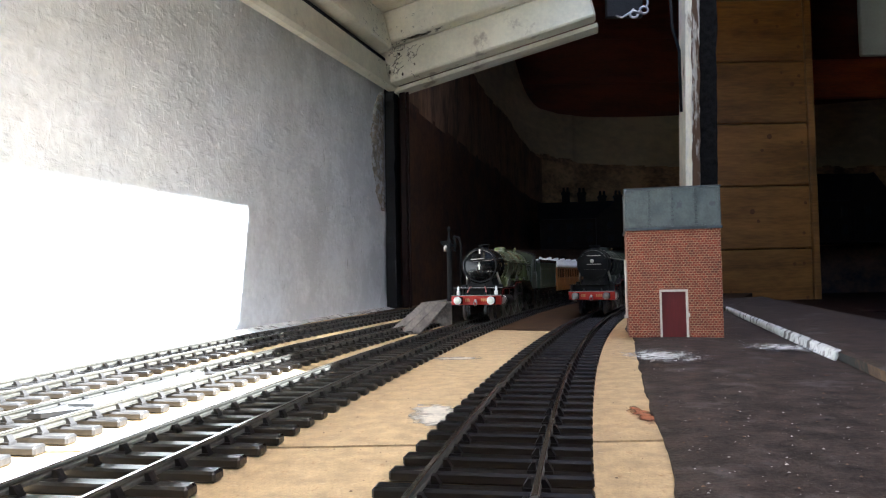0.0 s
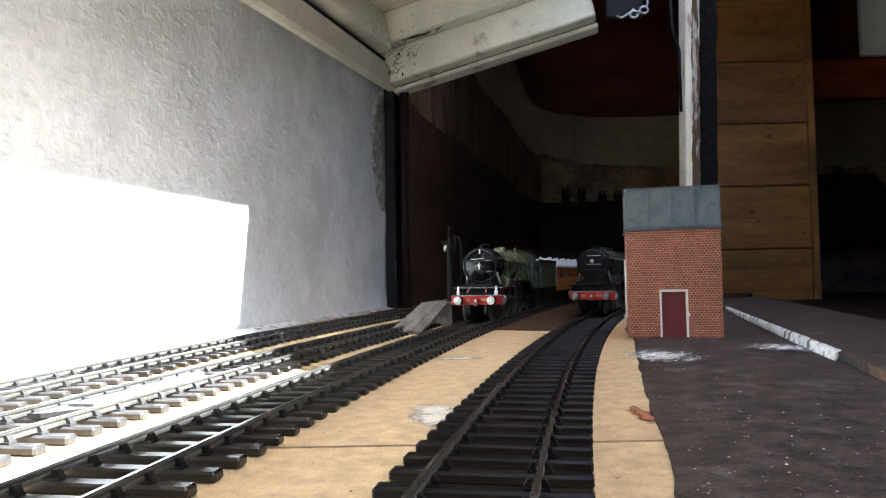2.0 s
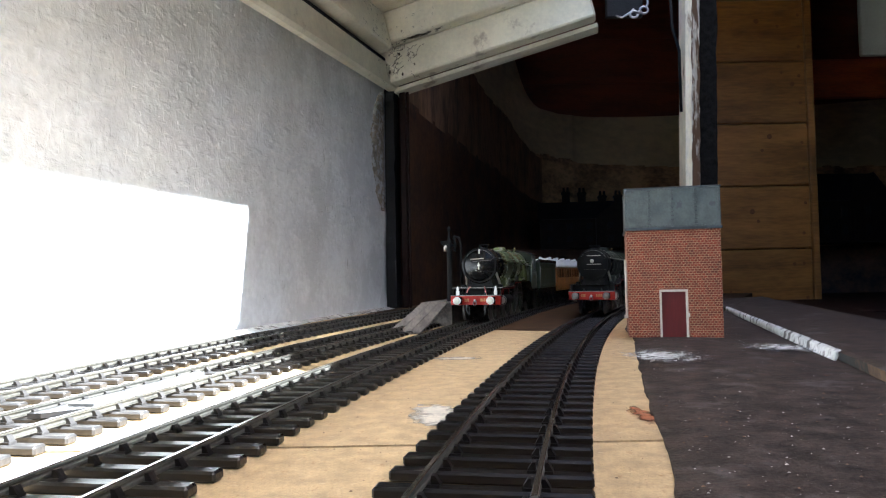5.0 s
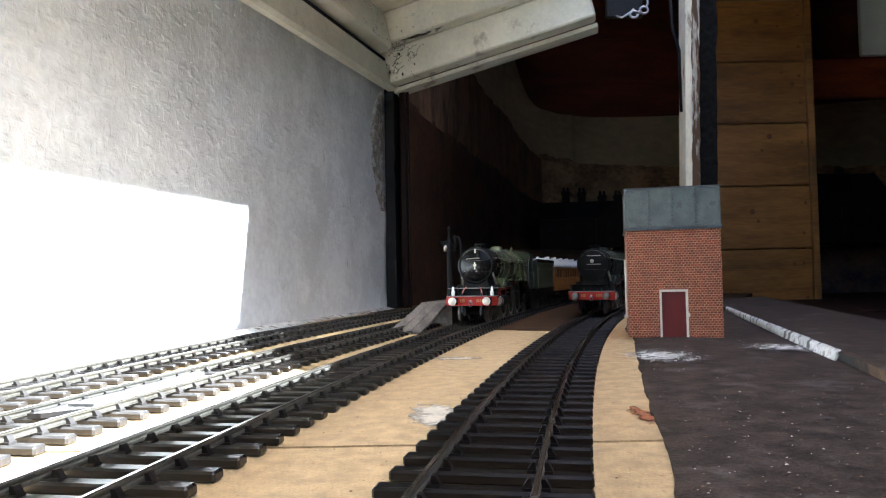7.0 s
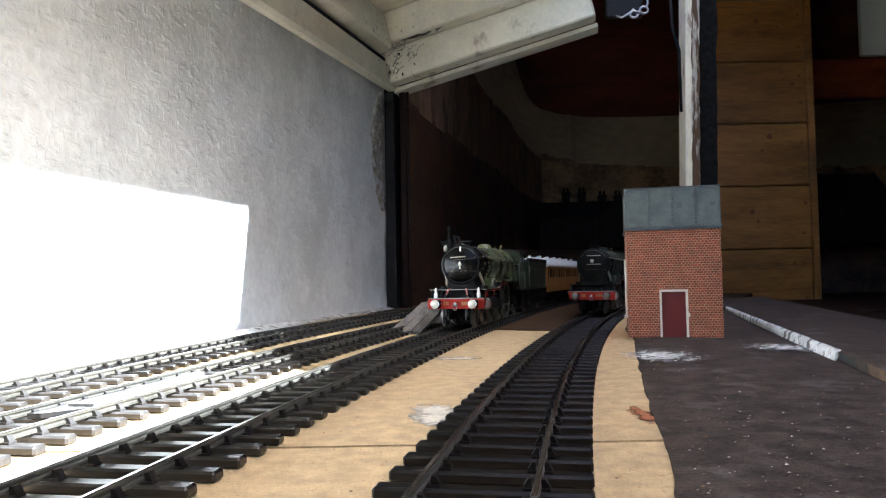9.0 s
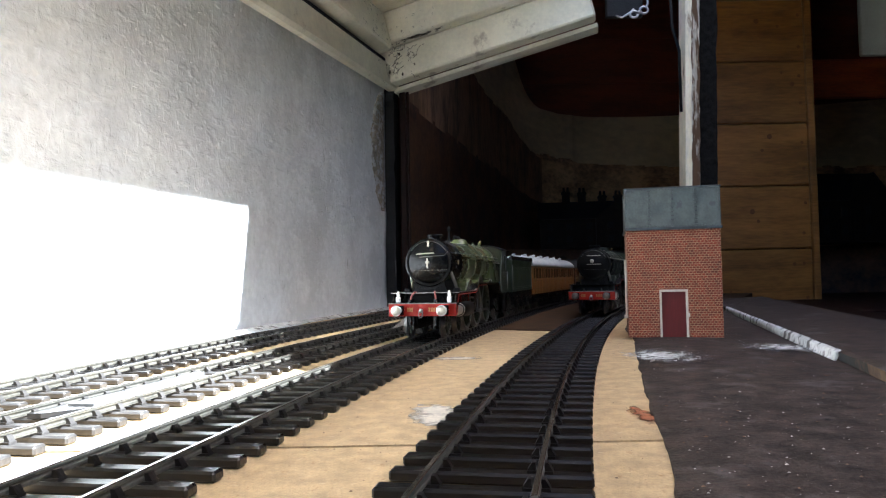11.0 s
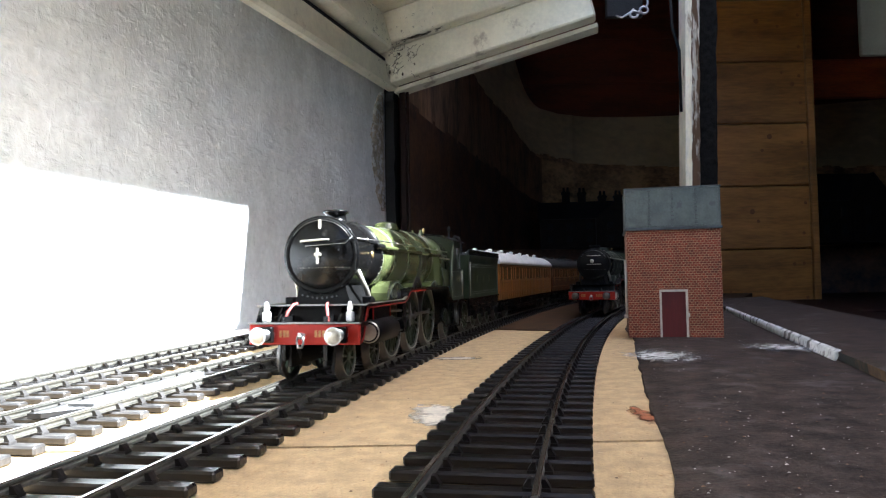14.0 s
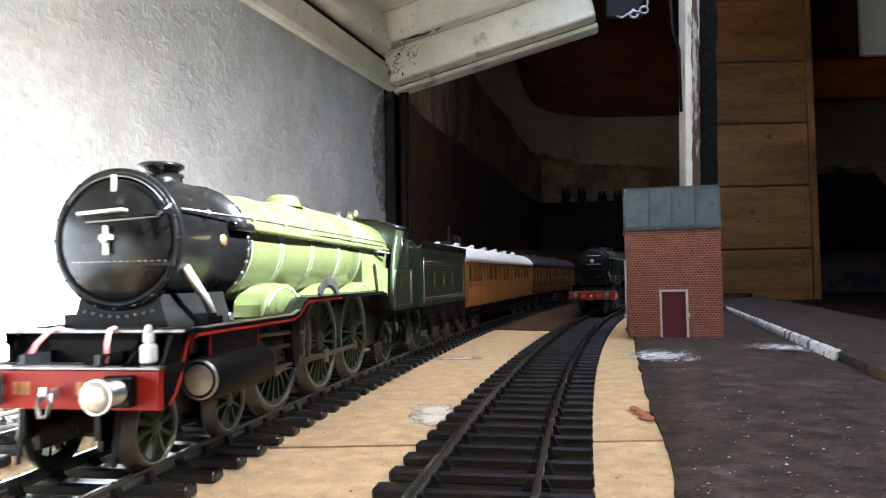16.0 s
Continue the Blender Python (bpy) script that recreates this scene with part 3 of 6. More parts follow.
def locomotive(key, m, label, grime):
    th = base("steam_locomotive", m, label, "locomotive", "steam locomotives")
    # the last argument picks near-black paints that carry the parked engine's shade
    LB = MATT_BLACK if grime else LOCO_BLACK
    # frames and buffer beam
    part("frame", madd(mbox(-7, -6, 7, 178, 6, 19), 6, 7, 7, 178, 6, 19), LB, th)
    part("buffer_beam", mbox(-17.2, 17.2, 6.5, 7.7, 10.8, 16.8, 0.2), RED, th, "red buffer beam")
    part("beam_cap", mbox(-17.3, 17.3, 6.2, 8.0, 16.8, 17.3, 0.1), ROD, th, "dull metal edge of the front deck")
    for x in (-7.6, -6.4, -5.4, 3.4, 4.6, 5.8, 7.0):
        part("lettering_bar", mbox(x, x + 0.8, 6.40, 6.52, 13.0, 15.0), GOLD, th, "faded gold bar of lettering")
    for sx in (-1, 1):
        b = part("buffer", mlathe([(2.5, 0.0), (2.65, 0.25), (2.4, 0.8), (0.95, 1.2), (0.95, 2.8), (1.7, 2.8), (1.75, 5.0), (2.3, 5.2), (2.3, 6.5)], "Y", (sx * 11.4, 0, 13.8)),
                 ROD if grime else STEEL, th, "bright steel buffer")
        part("buffer_housing", mbox(sx * 11.4 - 2.3, sx * 11.4 + 2.3, 4.6, 6.45, 11.5, 16.1, 0.3), LB, th, "black square buffer housing")
        part("buffer_head", mlathe([(0.2, -0.28), (1.5, -0.2), (2.45, 0.05), (2.5, 0.35)], "Y", (sx * 11.4, 0, 13.8)), ROD if grime else BUFFERHEAD, b, "dull domed buffer head")
    # coupling
    part("coupling_hook", mprism([(7, 12.6), (4.2, 12.6), (3.4, 13.4), (3.6, 14.6), (4.4, 14.4), (4.6, 13.8), (7, 14.2)], -0.5, 0.5, "X"), STEEL, th)
    part("chain_link", mtube([(-0.9, 4.2, 13.6), (-1.0, 3.8, 11.6), (-0.6, 3.7, 10.2), (0.6, 3.7, 10.2), (1.0, 3.8, 11.6), (0.9, 4.2, 13.6)], 0.32, 6), ROD, th)
    for sx in (-1, 1):    # guard irons and steps
        part("guard_iron", mprism([(9.4, 11), (10.2, 11), (9.2, 5.5), (8.6, 1.8), (8.2, 1.8), (8.6, 5.5)], sx * 8.3 - 0.35, sx * 8.3 + 0.35, "X"), MATT_BLACK, th)
    # front deck, curved apron, running plates
    part("front_deck", mbox(-16.8, 16.8, 7.7, 16, 15.8, 17.2, 0.1), LB, th)
    part("apron", mprism([(13.5, 17.2), (14.6, 20.6), (15.2, 21.8), (24, 21.8), (24, 15), (13.5, 15)], -11.5, 11.5, "X"), MATT_BLACK, th, "riveted black front plate")
    out = [(15.0, 17.0), (15.9, 19.2), (16.6, 21.2), (18.0, 22.0), (59, 22.0), (63, 22.8), (66, 24.8), (69, 25.7), (134, 25.7), (139, 24.8), (144, 20.5), (149, 18.4), (181, 18.4)]
    low = [(s, z - 1.1) for s, z in reversed(out)]
    for sx in (-1, 1):
        a, b = sorted((sx * 10.5, sx * 16.6))
        part("running_plate", mprism(out + low, a, b, "X"), LB, th, "black running plate")
        lo2 = [(s, z - 0.7) for s, z in out[1:8]] + [(92, 25.0)]
        band = lo2 + [(s, z - 0.5) for s, z in reversed(lo2)]
        a, b = sorted((sx * 16.1, sx * 16.72))
        part("valance_line", mprism([(s, z - 0.0) for s, z in band], a, b, "X"), RED, th, "thin red lining along the plate")
        part("edge_strip", mprism([(s, z + 0.02) for s, z in out[2:6]] + [(s, z + 0.32) for s, z in reversed(out[2:6])], *sorted((sx * 15.7, sx * 16.68)), "X"),
             BUFFERHEAD, th, "bright plate edge")
        # curved drop plate to the buffer beam, edged in red
        drop = [(7.7, 10.9), (10.0, 11.1), (12.0, 12.6), (13.2, 15.0), (14.2, 17.6), (15.4, 20.2), (16.6, 21.6)]
        part("drop_plate", mprism(drop + [(15.6, 22.0), (13.8, 19.4), (12.4, 17.3), (7.7, 17.3)], *sorted((sx * 15.9, sx * 16.5)), "X"), LB, th, "black curved plate end")
        part("drop_lining", mtube([(sx * 16.55, a, b) for a, b in drop[1:]], 0.26, 6), RED, th, "thin red lining")
        for s in (23.8, 42.6):
            part("chest_lining", mtube([(sx * 15.85, s, 16.4), (sx * 15.85, s, 20.6)], 0.2, 6), RED, th, "thin red lining")
        # side wing plates in front
        part("deck_wing", mprism([(9.0, 17.3), (14.6, 17.3), (16.4, 21.6), (11.6, 21.6)], *sorted((sx * 15.6, sx * 16.3)), "X"), LB, th)
    part("deck_rail", mbox(-17.6, 17.6, 12.6, 18.2, 21.7, 22.3, 0.12), LB, th, "narrow plate with a bright edge")
    part("deck_rail_edge", mbox(-17.65, 17.65, 12.3, 12.7, 21.95, 22.35), LB if grime else ROD, th, "bright edge")
    # lamps on the deck
    for sx in (-1, 1):
        if grime:
            continue
        lp = part("lamp", madd(mbox(sx * 13.2 - 1.05, sx * 13.2 + 1.05, 8.8, 11.0, 17.3, 20.4, 0.4), sx * 13.2 - 0.75, sx * 13.2 + 0.75, 9.2, 10.6, 20.4, 22.2, 0.35), CREAMWHITE, th,
                  "small white headlamp")
        part("lamp_top", mlathe([(0.65, 0), (0.5, 1.0), (0.15, 1.4)], "Z", (sx * 13.2, 9.9, 22.0), 12), CREAMWHITE, lp)
        part("vacuum_hose", mtube([(sx * 4.9, 13.4, 22.6), (sx * 5.3, 11.6, 22.4), (sx * 6.2, 9.6, 20.4), (sx * 6.9, 8.4, 17.4)], 0.42), PINKPIPE, th, "faded red pipe")
        part("deck_stay", mprism([(10, 17.3), (10.8, 17.3), (15.4, 21.7), (14.6, 21.7)], *sorted((sx * 9.2, sx * 9.9)), "X"), LB, th)
    # smokebox, saddle, door
    part("saddle", mprism([(-9.5, 21.8), (-8.2, 25.5), (-7.5, 28.5), (7.5, 28.5), (8.2, 25.5), (9.5, 21.8)], 21.6, 44, "Y"), MATT_BLACK, th, "black smokebox saddle")
    bm = bmesh.new()
    for k in range(9):
        add_lathe(bm, [(M(0.32), M(21.3)), (M(0.32), M(21.7))], "Y", (M(-6.5 + 13 * k / 8), 0, M(24.9 - 0.9 * math.cos((k - 4) * 0.4))), 8)
    part("rivet_row", bm, LB, th)
    part("smokebox", mlathe([(11.2, 20.85), (12.38, 20.85), (12.45, 20.95), (12.45, 22.2), (12.1, 22.3), (12.1, 45.2), (12.35, 45.3), (12.35, 46.4), (11.6, 46.4)], "Y", (0, 0, 37.4), 48),
         LB, th, "gloss black smokebox")
    door = part("smokebox_door", mlathe([(0.2, 18.7), (3, 18.85), (6, 19.3), (8.6, 20.0), (10.3, 20.6), (10.9, 20.9)], "Y", (0, 0, 37.4), 48), LB, th, "black domed smokebox door")
    part("door_rim", mlathe([(11.0, 20.78), (11.4, 20.62), (11.8, 20.78)], "Y", (0, 0, 37.4), 48), MATT_BLACK, th)
    if grime:
        part("door_boss", mlathe([(0.2, 17.9), (1.3, 18.0), (1.5, 18.4), (1.3, 18.9)], "Y", (-0.6, 0, 40.0), 16), BUFFERHEAD, door, "round pale boss")
        for z, a, b in ((44.2, -4.6, 5.8), (37.6, -4.6, 5.8)):
            part("door_handrail", mtube([(a, 19.4, z), (a + 0.2, 18.6, z), (b - 0.2, 18.6, z), (b, 19.4, z)], 0.28, 6), BUFFERHEAD, door, "pale handrail")
    else:
        part("door_dart", madd(madd(mbox(-0.4, 0.4, 17.6, 18.2, 34.6, 39.6, 0.15), -1.0, 1.0, 17.4, 18.7, 37.0, 38.1, 0.2), -0.45, 0.45, 17.2, 18.4, 36.6, 37.9, 0.1), BUFFERHEAD, door, "bright locking handle")
        part("door_handrail", mtube([(-5.8, 18.8, 41.6), (-5.6, 18.2, 41.8), (3.0, 18.0, 42.2), (3.4, 18.7, 42.1)], 0.34), BUFFERHEAD, door, "bright handrail")
        part("lower_handrail", mtube([(-4.4, 19.0, 40.2), (-4.2, 18.5, 40.3), (8.6, 19.2, 40.9), (10.6, 20.6, 43.2)], 0.16, 6), ROD, door, "thin wire handrail")
    for z in (33.0, 41.8):
        part("hinge_strap", mprism([(2.0, -0.3), (9.6, -0.3), (11.6, -0.5), (11.6, 0.5), (9.6, 0.3), (2.0, 0.3)], 19.2, 19.6, "Y"), MATT_BLACK, door).location = (0, M(0.45), M(z))
    bm = bmesh.new()
    for k in range(17):
        add_lathe(bm, [(M(0.12), M(19.0)), (M(0.07), M(19.2))], "Y", (M(-7.5 + 17 * k / 16), M(0.28 + 0.016 * (-7.5 + 17 * k / 16) ** 2 - 0.3), M(33.5)), 6)
    part("rivet_row", bm, BUFFERHEAD, door)
    if not grime:
        part("lamp_iron", mbox(-0.5, 0.5, 19.9, 20.3, 45.4, 48.6, 0.1), BUFFERHEAD, th, "bright lamp bracket")
    # thin metal arc that draws the highlight along the smokebox rim
    part("rim_highlight_rail", mtube([(11.0 * math.cos(a), 20.4, 37.4 + 11.0 * math.sin(a)) for a in [0.55 + 2.0 * k / 14 for k in range(15)]], 0.13, 6), ROD, th, "thin curved rail that draws the rim's highlight")
    bm = bmesh.new()
    for k in range(20):
        a = 2 * math.pi * k / 20
        add_lathe(bm, [(M(0.22), M(20.2)), (M(0.15), M(20.75))], "Y", (M(12.0 * math.cos(a)), 0, M(37.4 + 12.0 * math.sin(a))), 6)
    part("rim_rivets", bm, LB, th)
    part("chimney", mlathe([(4.6, 48.2), (3.7, 49.0), (3.3, 49.8), (3.3, 51.2), (4.1, 51.7), (4.3, 52.2), (3.9, 52.6), (2.9, 52.6), (2.7, 50)], "Z", (0, 34.5, 0), 28), LB, th, "short black chimney")
    bm = mlathe([(1.2, -0.3), (1.2, 0.12), (0.2, 0.16)], "X", (12.05, 36, 37.6), 16)
    part("badge", bm, BRASS, th, "round brass plate")
    bm = bmesh.new()
    for k in range(12):
        a = -0.9 + 2.2 * k / 11
        add_lathe(bm, [(M(0.3), M(44.6)), (M(0.3), M(45.0))], "Y", (M(12.4 * math.cos(a)), M(0.9), M(37.4 + 12.4 * math.sin(a))), 6)
    part("smokebox_rivets", bm, BUFFERHEAD, th)
    part("snifting_valve", mtube([(0, 41, 49.2), (0, 41, 50.8), (0.6, 41, 51.2)], 0.6), LB, th)
    for sx in (-1, 1):
        part("front_stay", mtube([(sx * 10.6, 24.5, 32.6), (sx * 11.6, 30, 26.6), (sx * 12.2, 32.5, 22.4)], 0.85), BUFFERHEAD, th, "bright sloping stay")
        part("lubricator", madd(mbox(*sorted((sx * 11.5, sx * 14.5)), 26, 29, 22.0, 24.2, 0.2), *sorted((sx * 12, sx * 14)), 29.5, 32, 22.0, 23.6, 0.2), MATT_BLACK, th)
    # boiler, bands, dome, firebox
    green = PARKED_SHADE_GREEN if grime else LOCO_GREEN
    boiler = part("boiler", mlathe([(11.6, 46.4), (11.7, 47), (12.0, 70), (13.1, 100), (13.2, 112), (13.2, 122)], "Y", (0, 0, 37.4), 48), green, th, "glossy apple green boiler")
    def boiler_r(s):
        return 11.7 + (0.3 * (s - 47) / 23 if s < 70 else 0.3 + 1.1 * min(1, (s - 70) / 30))
    for s in (48.2, 64, 82, 101, 121):
        bd = part("boiler_band", mlathe([(boiler_r(s), s - 0.55), (boiler_r(s) + 0.16, s - 0.5), (boiler_r(s) + 0.16, s + 0.5), (boiler_r(s), s + 0.55)], "Y", (0, 0, 37.4), 48), LB if s < 50 else green, boiler)
        for e in (-0.75, 0.75):
            part("lining", mlathe([(boiler_r(s + e), s + e - 0.11), (boiler_r(s) + 0.12, s + e - 0.1), (boiler_r(s) + 0.12, s + e + 0.1), (boiler_r(s + e), s + e + 0.11)], "Y", (0, 0, 37.4), 48), LINING, bd)
    part("dome", mlathe([(5.8, 49.4), (5.2, 50.2), (4.6, 51.6), (4.2, 52.3), (2.5, 52.9), (0.2, 53.0)], "Z", (0, 92, 0), 28), green, th, "low green steam dome")
    # firebox: rounded wide top, sloping in towards the cab
    def fb(s, k):
        pts = []
        for i in range(13):
            a = math.pi * i / 12
            pts.append((12.9 * k * math.cos(a), s, 37.6 + 12.9 * k * math.sin(a) * (1 - 0.03 * (s - 112) / 40)))
        return [(13.2 * k, s, 26.0)] + pts + [(-13.2 * k, s, 26.0)]
    bm = bmesh.new()
    r0 = [bm.verts.new(tuple(M(c) for c in p)) for p in fb(121.6, 1.02)]
    r1 = [bm.verts.new(tuple(M(c) for c in p)) for p in fb(158, 1.0)]
    for i in range(len(r0) - 1):
        bm.faces.new((r0[i], r1[i], r1[i + 1], r0[i + 1])).smooth = True
    bm.faces.new(r0)
    bm.faces.new(list(reversed(r1)))
    bmesh.ops.recalc_face_normals(bm, faces=bm.faces[:])
    part("firebox", bm, green, th, "green firebox casing")
    for x in (-2.0, 2.0):
        part("safety_valve", mlathe([(1.1, 49.8), (1.1, 51.2), (0.7, 51.6), (0.7, 52.6), (0.9, 52.7), (0.2, 53.0)], "Z", (x, 145, 0), 12), green, th, "small safety valve")
    part("whistle", mlathe([(0.35, 50), (0.35, 52.2), (0.8, 52.3), (0.8, 54.0), (0.2, 54.6)], "Z", (0.5, 157, 0), 10), BRASS, th, "brass whistle")
    for sx in (-1, 1):    # handrail along the boiler, reverser pipe, nameplate splashers
        hr = part("handrail", mtube([(sx * 11.6, 22, 42.4), (sx * 12.6, 46, 42.5), (sx * 12.9, 80, 42.4), (sx * 13.7, 112, 42.2), (sx * 13.7, 150, 42.0)], 0.22), ROD, th, "thin metal handrail")
        for s in (30, 48, 64, 80, 96, 112, 128):
            part("handrail_knob", mlathe([(0.2, 0), (0.5, 0.3), (0.5, 0.7), (0.2, 1.0)], "Z", (sx * (boiler_r(s) + 0.9) * 0.985, s, 41.9), 8), BUFFERHEAD, hr)
        part("ejector_pipe", mtube([(sx * 12.6, 42, 40.6), (sx * 12.7, 46, 40.6), (sx * 13.0, 80, 40.2), (sx * 13.9, 112, 39.8), (sx * 13.9, 150, 39.6)], 0.75), green if sx > 0 else LB, th, "green pipe along the boiler")
        part("ejector", mlathe([(0.9, 38), (1.0, 39), (1.0, 46), (0.7, 47)], "Y", (sx * 12.7, 0, 40.6), 12), LB, th)
        for i, s in enumerate((63.5, 92.5, 121.5)):
            rr, zc = (13.0, 16.0) if i == 0 else (12.2, 16.6)
            arc = [(s - rr * math.cos(a), zc + rr * math.sin(a)) for a in [math.pi * k / 14 for k in range(15)]]
            arc = [(a, max(b, 22.2 if i == 0 else 25.9)) for a, b in arc]
            sp = part("splasher", mprism(arc, *sorted((sx * 6, sx * (13.6 if i == 2 else 12.6))), "X"), green, th, "green wheel splasher")
            edge = [(s - (rr - 0.8) * math.cos(a), zc + (rr - 0.8) * math.sin(a)) for a in [0.55 + (math.pi - 1.1) * k / 12 for k in range(13)]]
            edge = [(a, b) for a, b in edge if b > (22.4 if i == 0 else 26.0)]
            if len(edge) > 2:
                part("lining", mtube([(sx * (13.65 if i == 2 else 12.65), a, b) for a, b in edge], 0.16, 6), LINING, sp)
        pl = [(92.5 - 8.8 * math.cos(a), 22.4 + 7.9 * math.sin(a)) for a in [0.5 + (math.pi - 1.0) * k / 14 for k in range(15)]]
        pl += [(92.5 - 6.8 * math.cos(a), 22.4 + 5.9 * math.sin(a)) for a in [math.pi - 0.55 - (math.pi - 1.1) * k / 14 for k in range(15)]]
        part("nameplate", mprism(pl, *sorted((sx * 12.7, sx * 13.2)), "X"), TYRE, th, "curved dull metal nameplate")
        part("long_splasher", mprism([(51.5, 22.0), (52.0, 24.6), (53.5, 27.0), (56, 28.6), (60, 29.2), (66, 28.6), (73, 26.2), (76, 25.0), (76, 22.0)], *sorted((sx * 6, sx * 12.2)), "X"), green, th, "short rounded green casing")
        # cylinders, slide bars, valve gear
        cy = part("cylinder", mlathe([(3.0, 21.4), (3.7, 22.0), (3.9, 22.6), (3.9, 44), (3.4, 44.6), (1.6, 45.4), (0.6, 47.0)], "Y", (sx * 15.0, 0, 13.2), 24), MATT_BLACK, th, "black outside cylinder")
        part("cylinder_cover", mlathe([(0.2, 21.35), (2.6, 21.4), (3.4, 21.55), (3.5, 22.0)], "Y", (sx * 15.0, 0, 13.2), 24), BUFFERHEAD, cy, "dull steel cylinder cover")
        part("steam_chest", mbox(*sorted((sx * 10.2, sx * 15.8)), 23.5, 43, 15.8, 21.0, 0.5), LB, th)
        part("valve_spindle", mlathe([(1.3, 19.5), (1.35, 23.5), (0.5, 23.6)], "Y", (sx * 12.4, 0, 18.6), 14), BUFFERHEAD, th)
        part("slide_bar", madd(mbox(*sorted((sx * 13.2, sx * 14.6)), 45, 64, 14.9, 15.6), *sorted((sx * 13.2, sx * 14.6)), 45, 64, 10.6, 11.2), ROD, th, "dulled steel slide bars")
        part("gear_bracket", mprism([(63, 10), (65, 10), (66.2, 16), (66.2, 21), (61.5, 21), (61.5, 16)], *sorted((sx * 13.0, sx * 15.2)), "X"), LB, th)
        part("radius_rod", mtube([(sx * 14.4, 46, 18.6), (sx * 14.4, 60, 18.2), (sx * 14.2, 72, 17.2)], 0.5, 6), ROD, th)
        part("expansion_link", mprism([(70.5, 11.5), (72.2, 12.2), (73.0, 16.2), (72.2, 20.0), (70.5, 20.8), (71.3, 16.2)], *sorted((sx * 14.6, sx * 15.4)), "X"), ROD, th)
        part("footstep", madd(mbox(*sorted((sx * 14.8, sx * 16.2)), 166, 173, 5.0, 5.6), *sorted((sx * 15.9, sx * 16.3)), 166.6, 172.4, 5, 18), LB, th)
        part("hanging_pipe", mtube([(sx * 10, 150, 10), (sx * 11, 156, 5.6), (sx * 11, 172, 5.2), (sx * 10.4, 178, 8)], 0.5, 6), LB, th)
    # cab
    def cab_top(x):
        return 51.6 - 3.3 * (abs(x) / 15.8) ** 2.2
    ys = (150.0, 181.0)
    for sx in (-1, 1):
        x1 = sx * 15.9
        # side sheet built of three flat pieces round the window
        bm = bmesh.new()
        a, b = sorted((sx * 15.2, x1))
        add_prism(bm, [(M(p), M(q)) for p, q in [(149.5, 18.4), (181, 18.4), (181, 33.6), (149.2, 33.6), (148.5, 27)]], M(a), M(b), "X")
        add_prism(bm, [(M(p), M(q)) for p, q in [(149.2, 33.6), (163.5, 33.6), (163.5, 44.6), (155.2, 44.6), (151.2, 39)]], M(a), M(b), "X")
        madd(bm, a, b, 171.5, 174, 33.6, 44.6)
        add_prism(bm, [(M(p), M(q)) for p, q in [(155.2, 44.6), (174, 44.6), (174, 48.3), (158.0, 48.3)]], M(a), M(b), "X")
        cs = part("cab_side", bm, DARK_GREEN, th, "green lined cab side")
        part("window_frame", mtube([(x1, 163.6, 34), (x1, 163.6, 44.4), (x1, 171.4, 44.4), (x1, 171.4, 34), (x1, 163.6, 34)], 0.25, 6), ROD, cs)
        part("lining", mtube([(x1, 151.2, 19.6), (x1, 149.6, 27), (x1, 150.2, 33), (x1, 152.0, 39), (x1, 156.0, 44.6)], 0.16, 6), LINING, cs)
        part("cab_wing", mprism([(134, 34.5), (137, 25.9), (147, 19.5), (150.2, 18.6), (150.2, 33)], *sorted((sx * 13.4, sx * 14.2)), "X"), green, th, "sloping green plate before the cab")
        part("wing_lining", mtube([(sx * 14.25, 134.6, 34.0), (sx * 14.25, 142, 27.2), (sx * 14.25, 149.4, 20.0)], 0.16, 6), LINING, th)
        part("lining", mtube([(x1, 152.4, 20), (x1, 152.4, 32.4), (x1, 178.8, 32.4), (x1, 178.8, 20), (x1, 152.4, 20)], 0.09, 6), LINING, cs)
        for k in range(4):
            part("lettering_bar", mbox(*sorted((sx * 15.9, sx * 16.02)), 160 + k * 3.6, 162.2 + k * 3.6, 27, 30.4), FADED, cs)
        part("handrail", mtube([(sx * 16.3, 175.6, 20.5), (sx * 16.3, 175.6, 32.5)], 0.22, 6), BUFFERHEAD, cs)
        part("front_handrail", mtube([(sx * 13.6, 134.5, 38.8), (sx * 14.6, 141, 38.6), (sx * 15.2, 147.5, 38.4)], 0.35, 6), BUFFERHEAD, th)
    bm = bmesh.new()
    n = 16
    grid = [[bm.verts.new((M(-16.2 + 32.4 * i / n), M(s), M(cab_top(-16.2 + 32.4 * i / n)))) for i in range(n + 1)] for s in (156.5, 185)]
    for i in range(n):
        bm.faces.new((grid[0][i], grid[0][i + 1], grid[1][i + 1], grid[1][i])).smooth = True
    r = bmesh.ops.extrude_face_region(bm, geom=bm.faces[:])
    for v in [g for g in r["geom"] if isinstance(g, bmesh.types.BMVert)]:
        v.co.z -= M(0.6)
    bmesh.ops.recalc_face_normals(bm, faces=bm.faces[:])
    part("cab_roof", bm, LB, th, "black curved cab roof")
    for s in (161, 169, 177):
        part("roof_rib", mtube([(-15.5 + 31 * i / 12, s, cab_top(-15.5 + 31 * i / 12) + 0.12) for i in range(13)], 0.2, 6), LB, th)
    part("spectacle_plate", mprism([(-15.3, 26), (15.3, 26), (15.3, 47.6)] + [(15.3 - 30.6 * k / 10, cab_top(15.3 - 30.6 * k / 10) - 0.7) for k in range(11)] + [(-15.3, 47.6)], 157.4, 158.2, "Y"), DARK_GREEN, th)
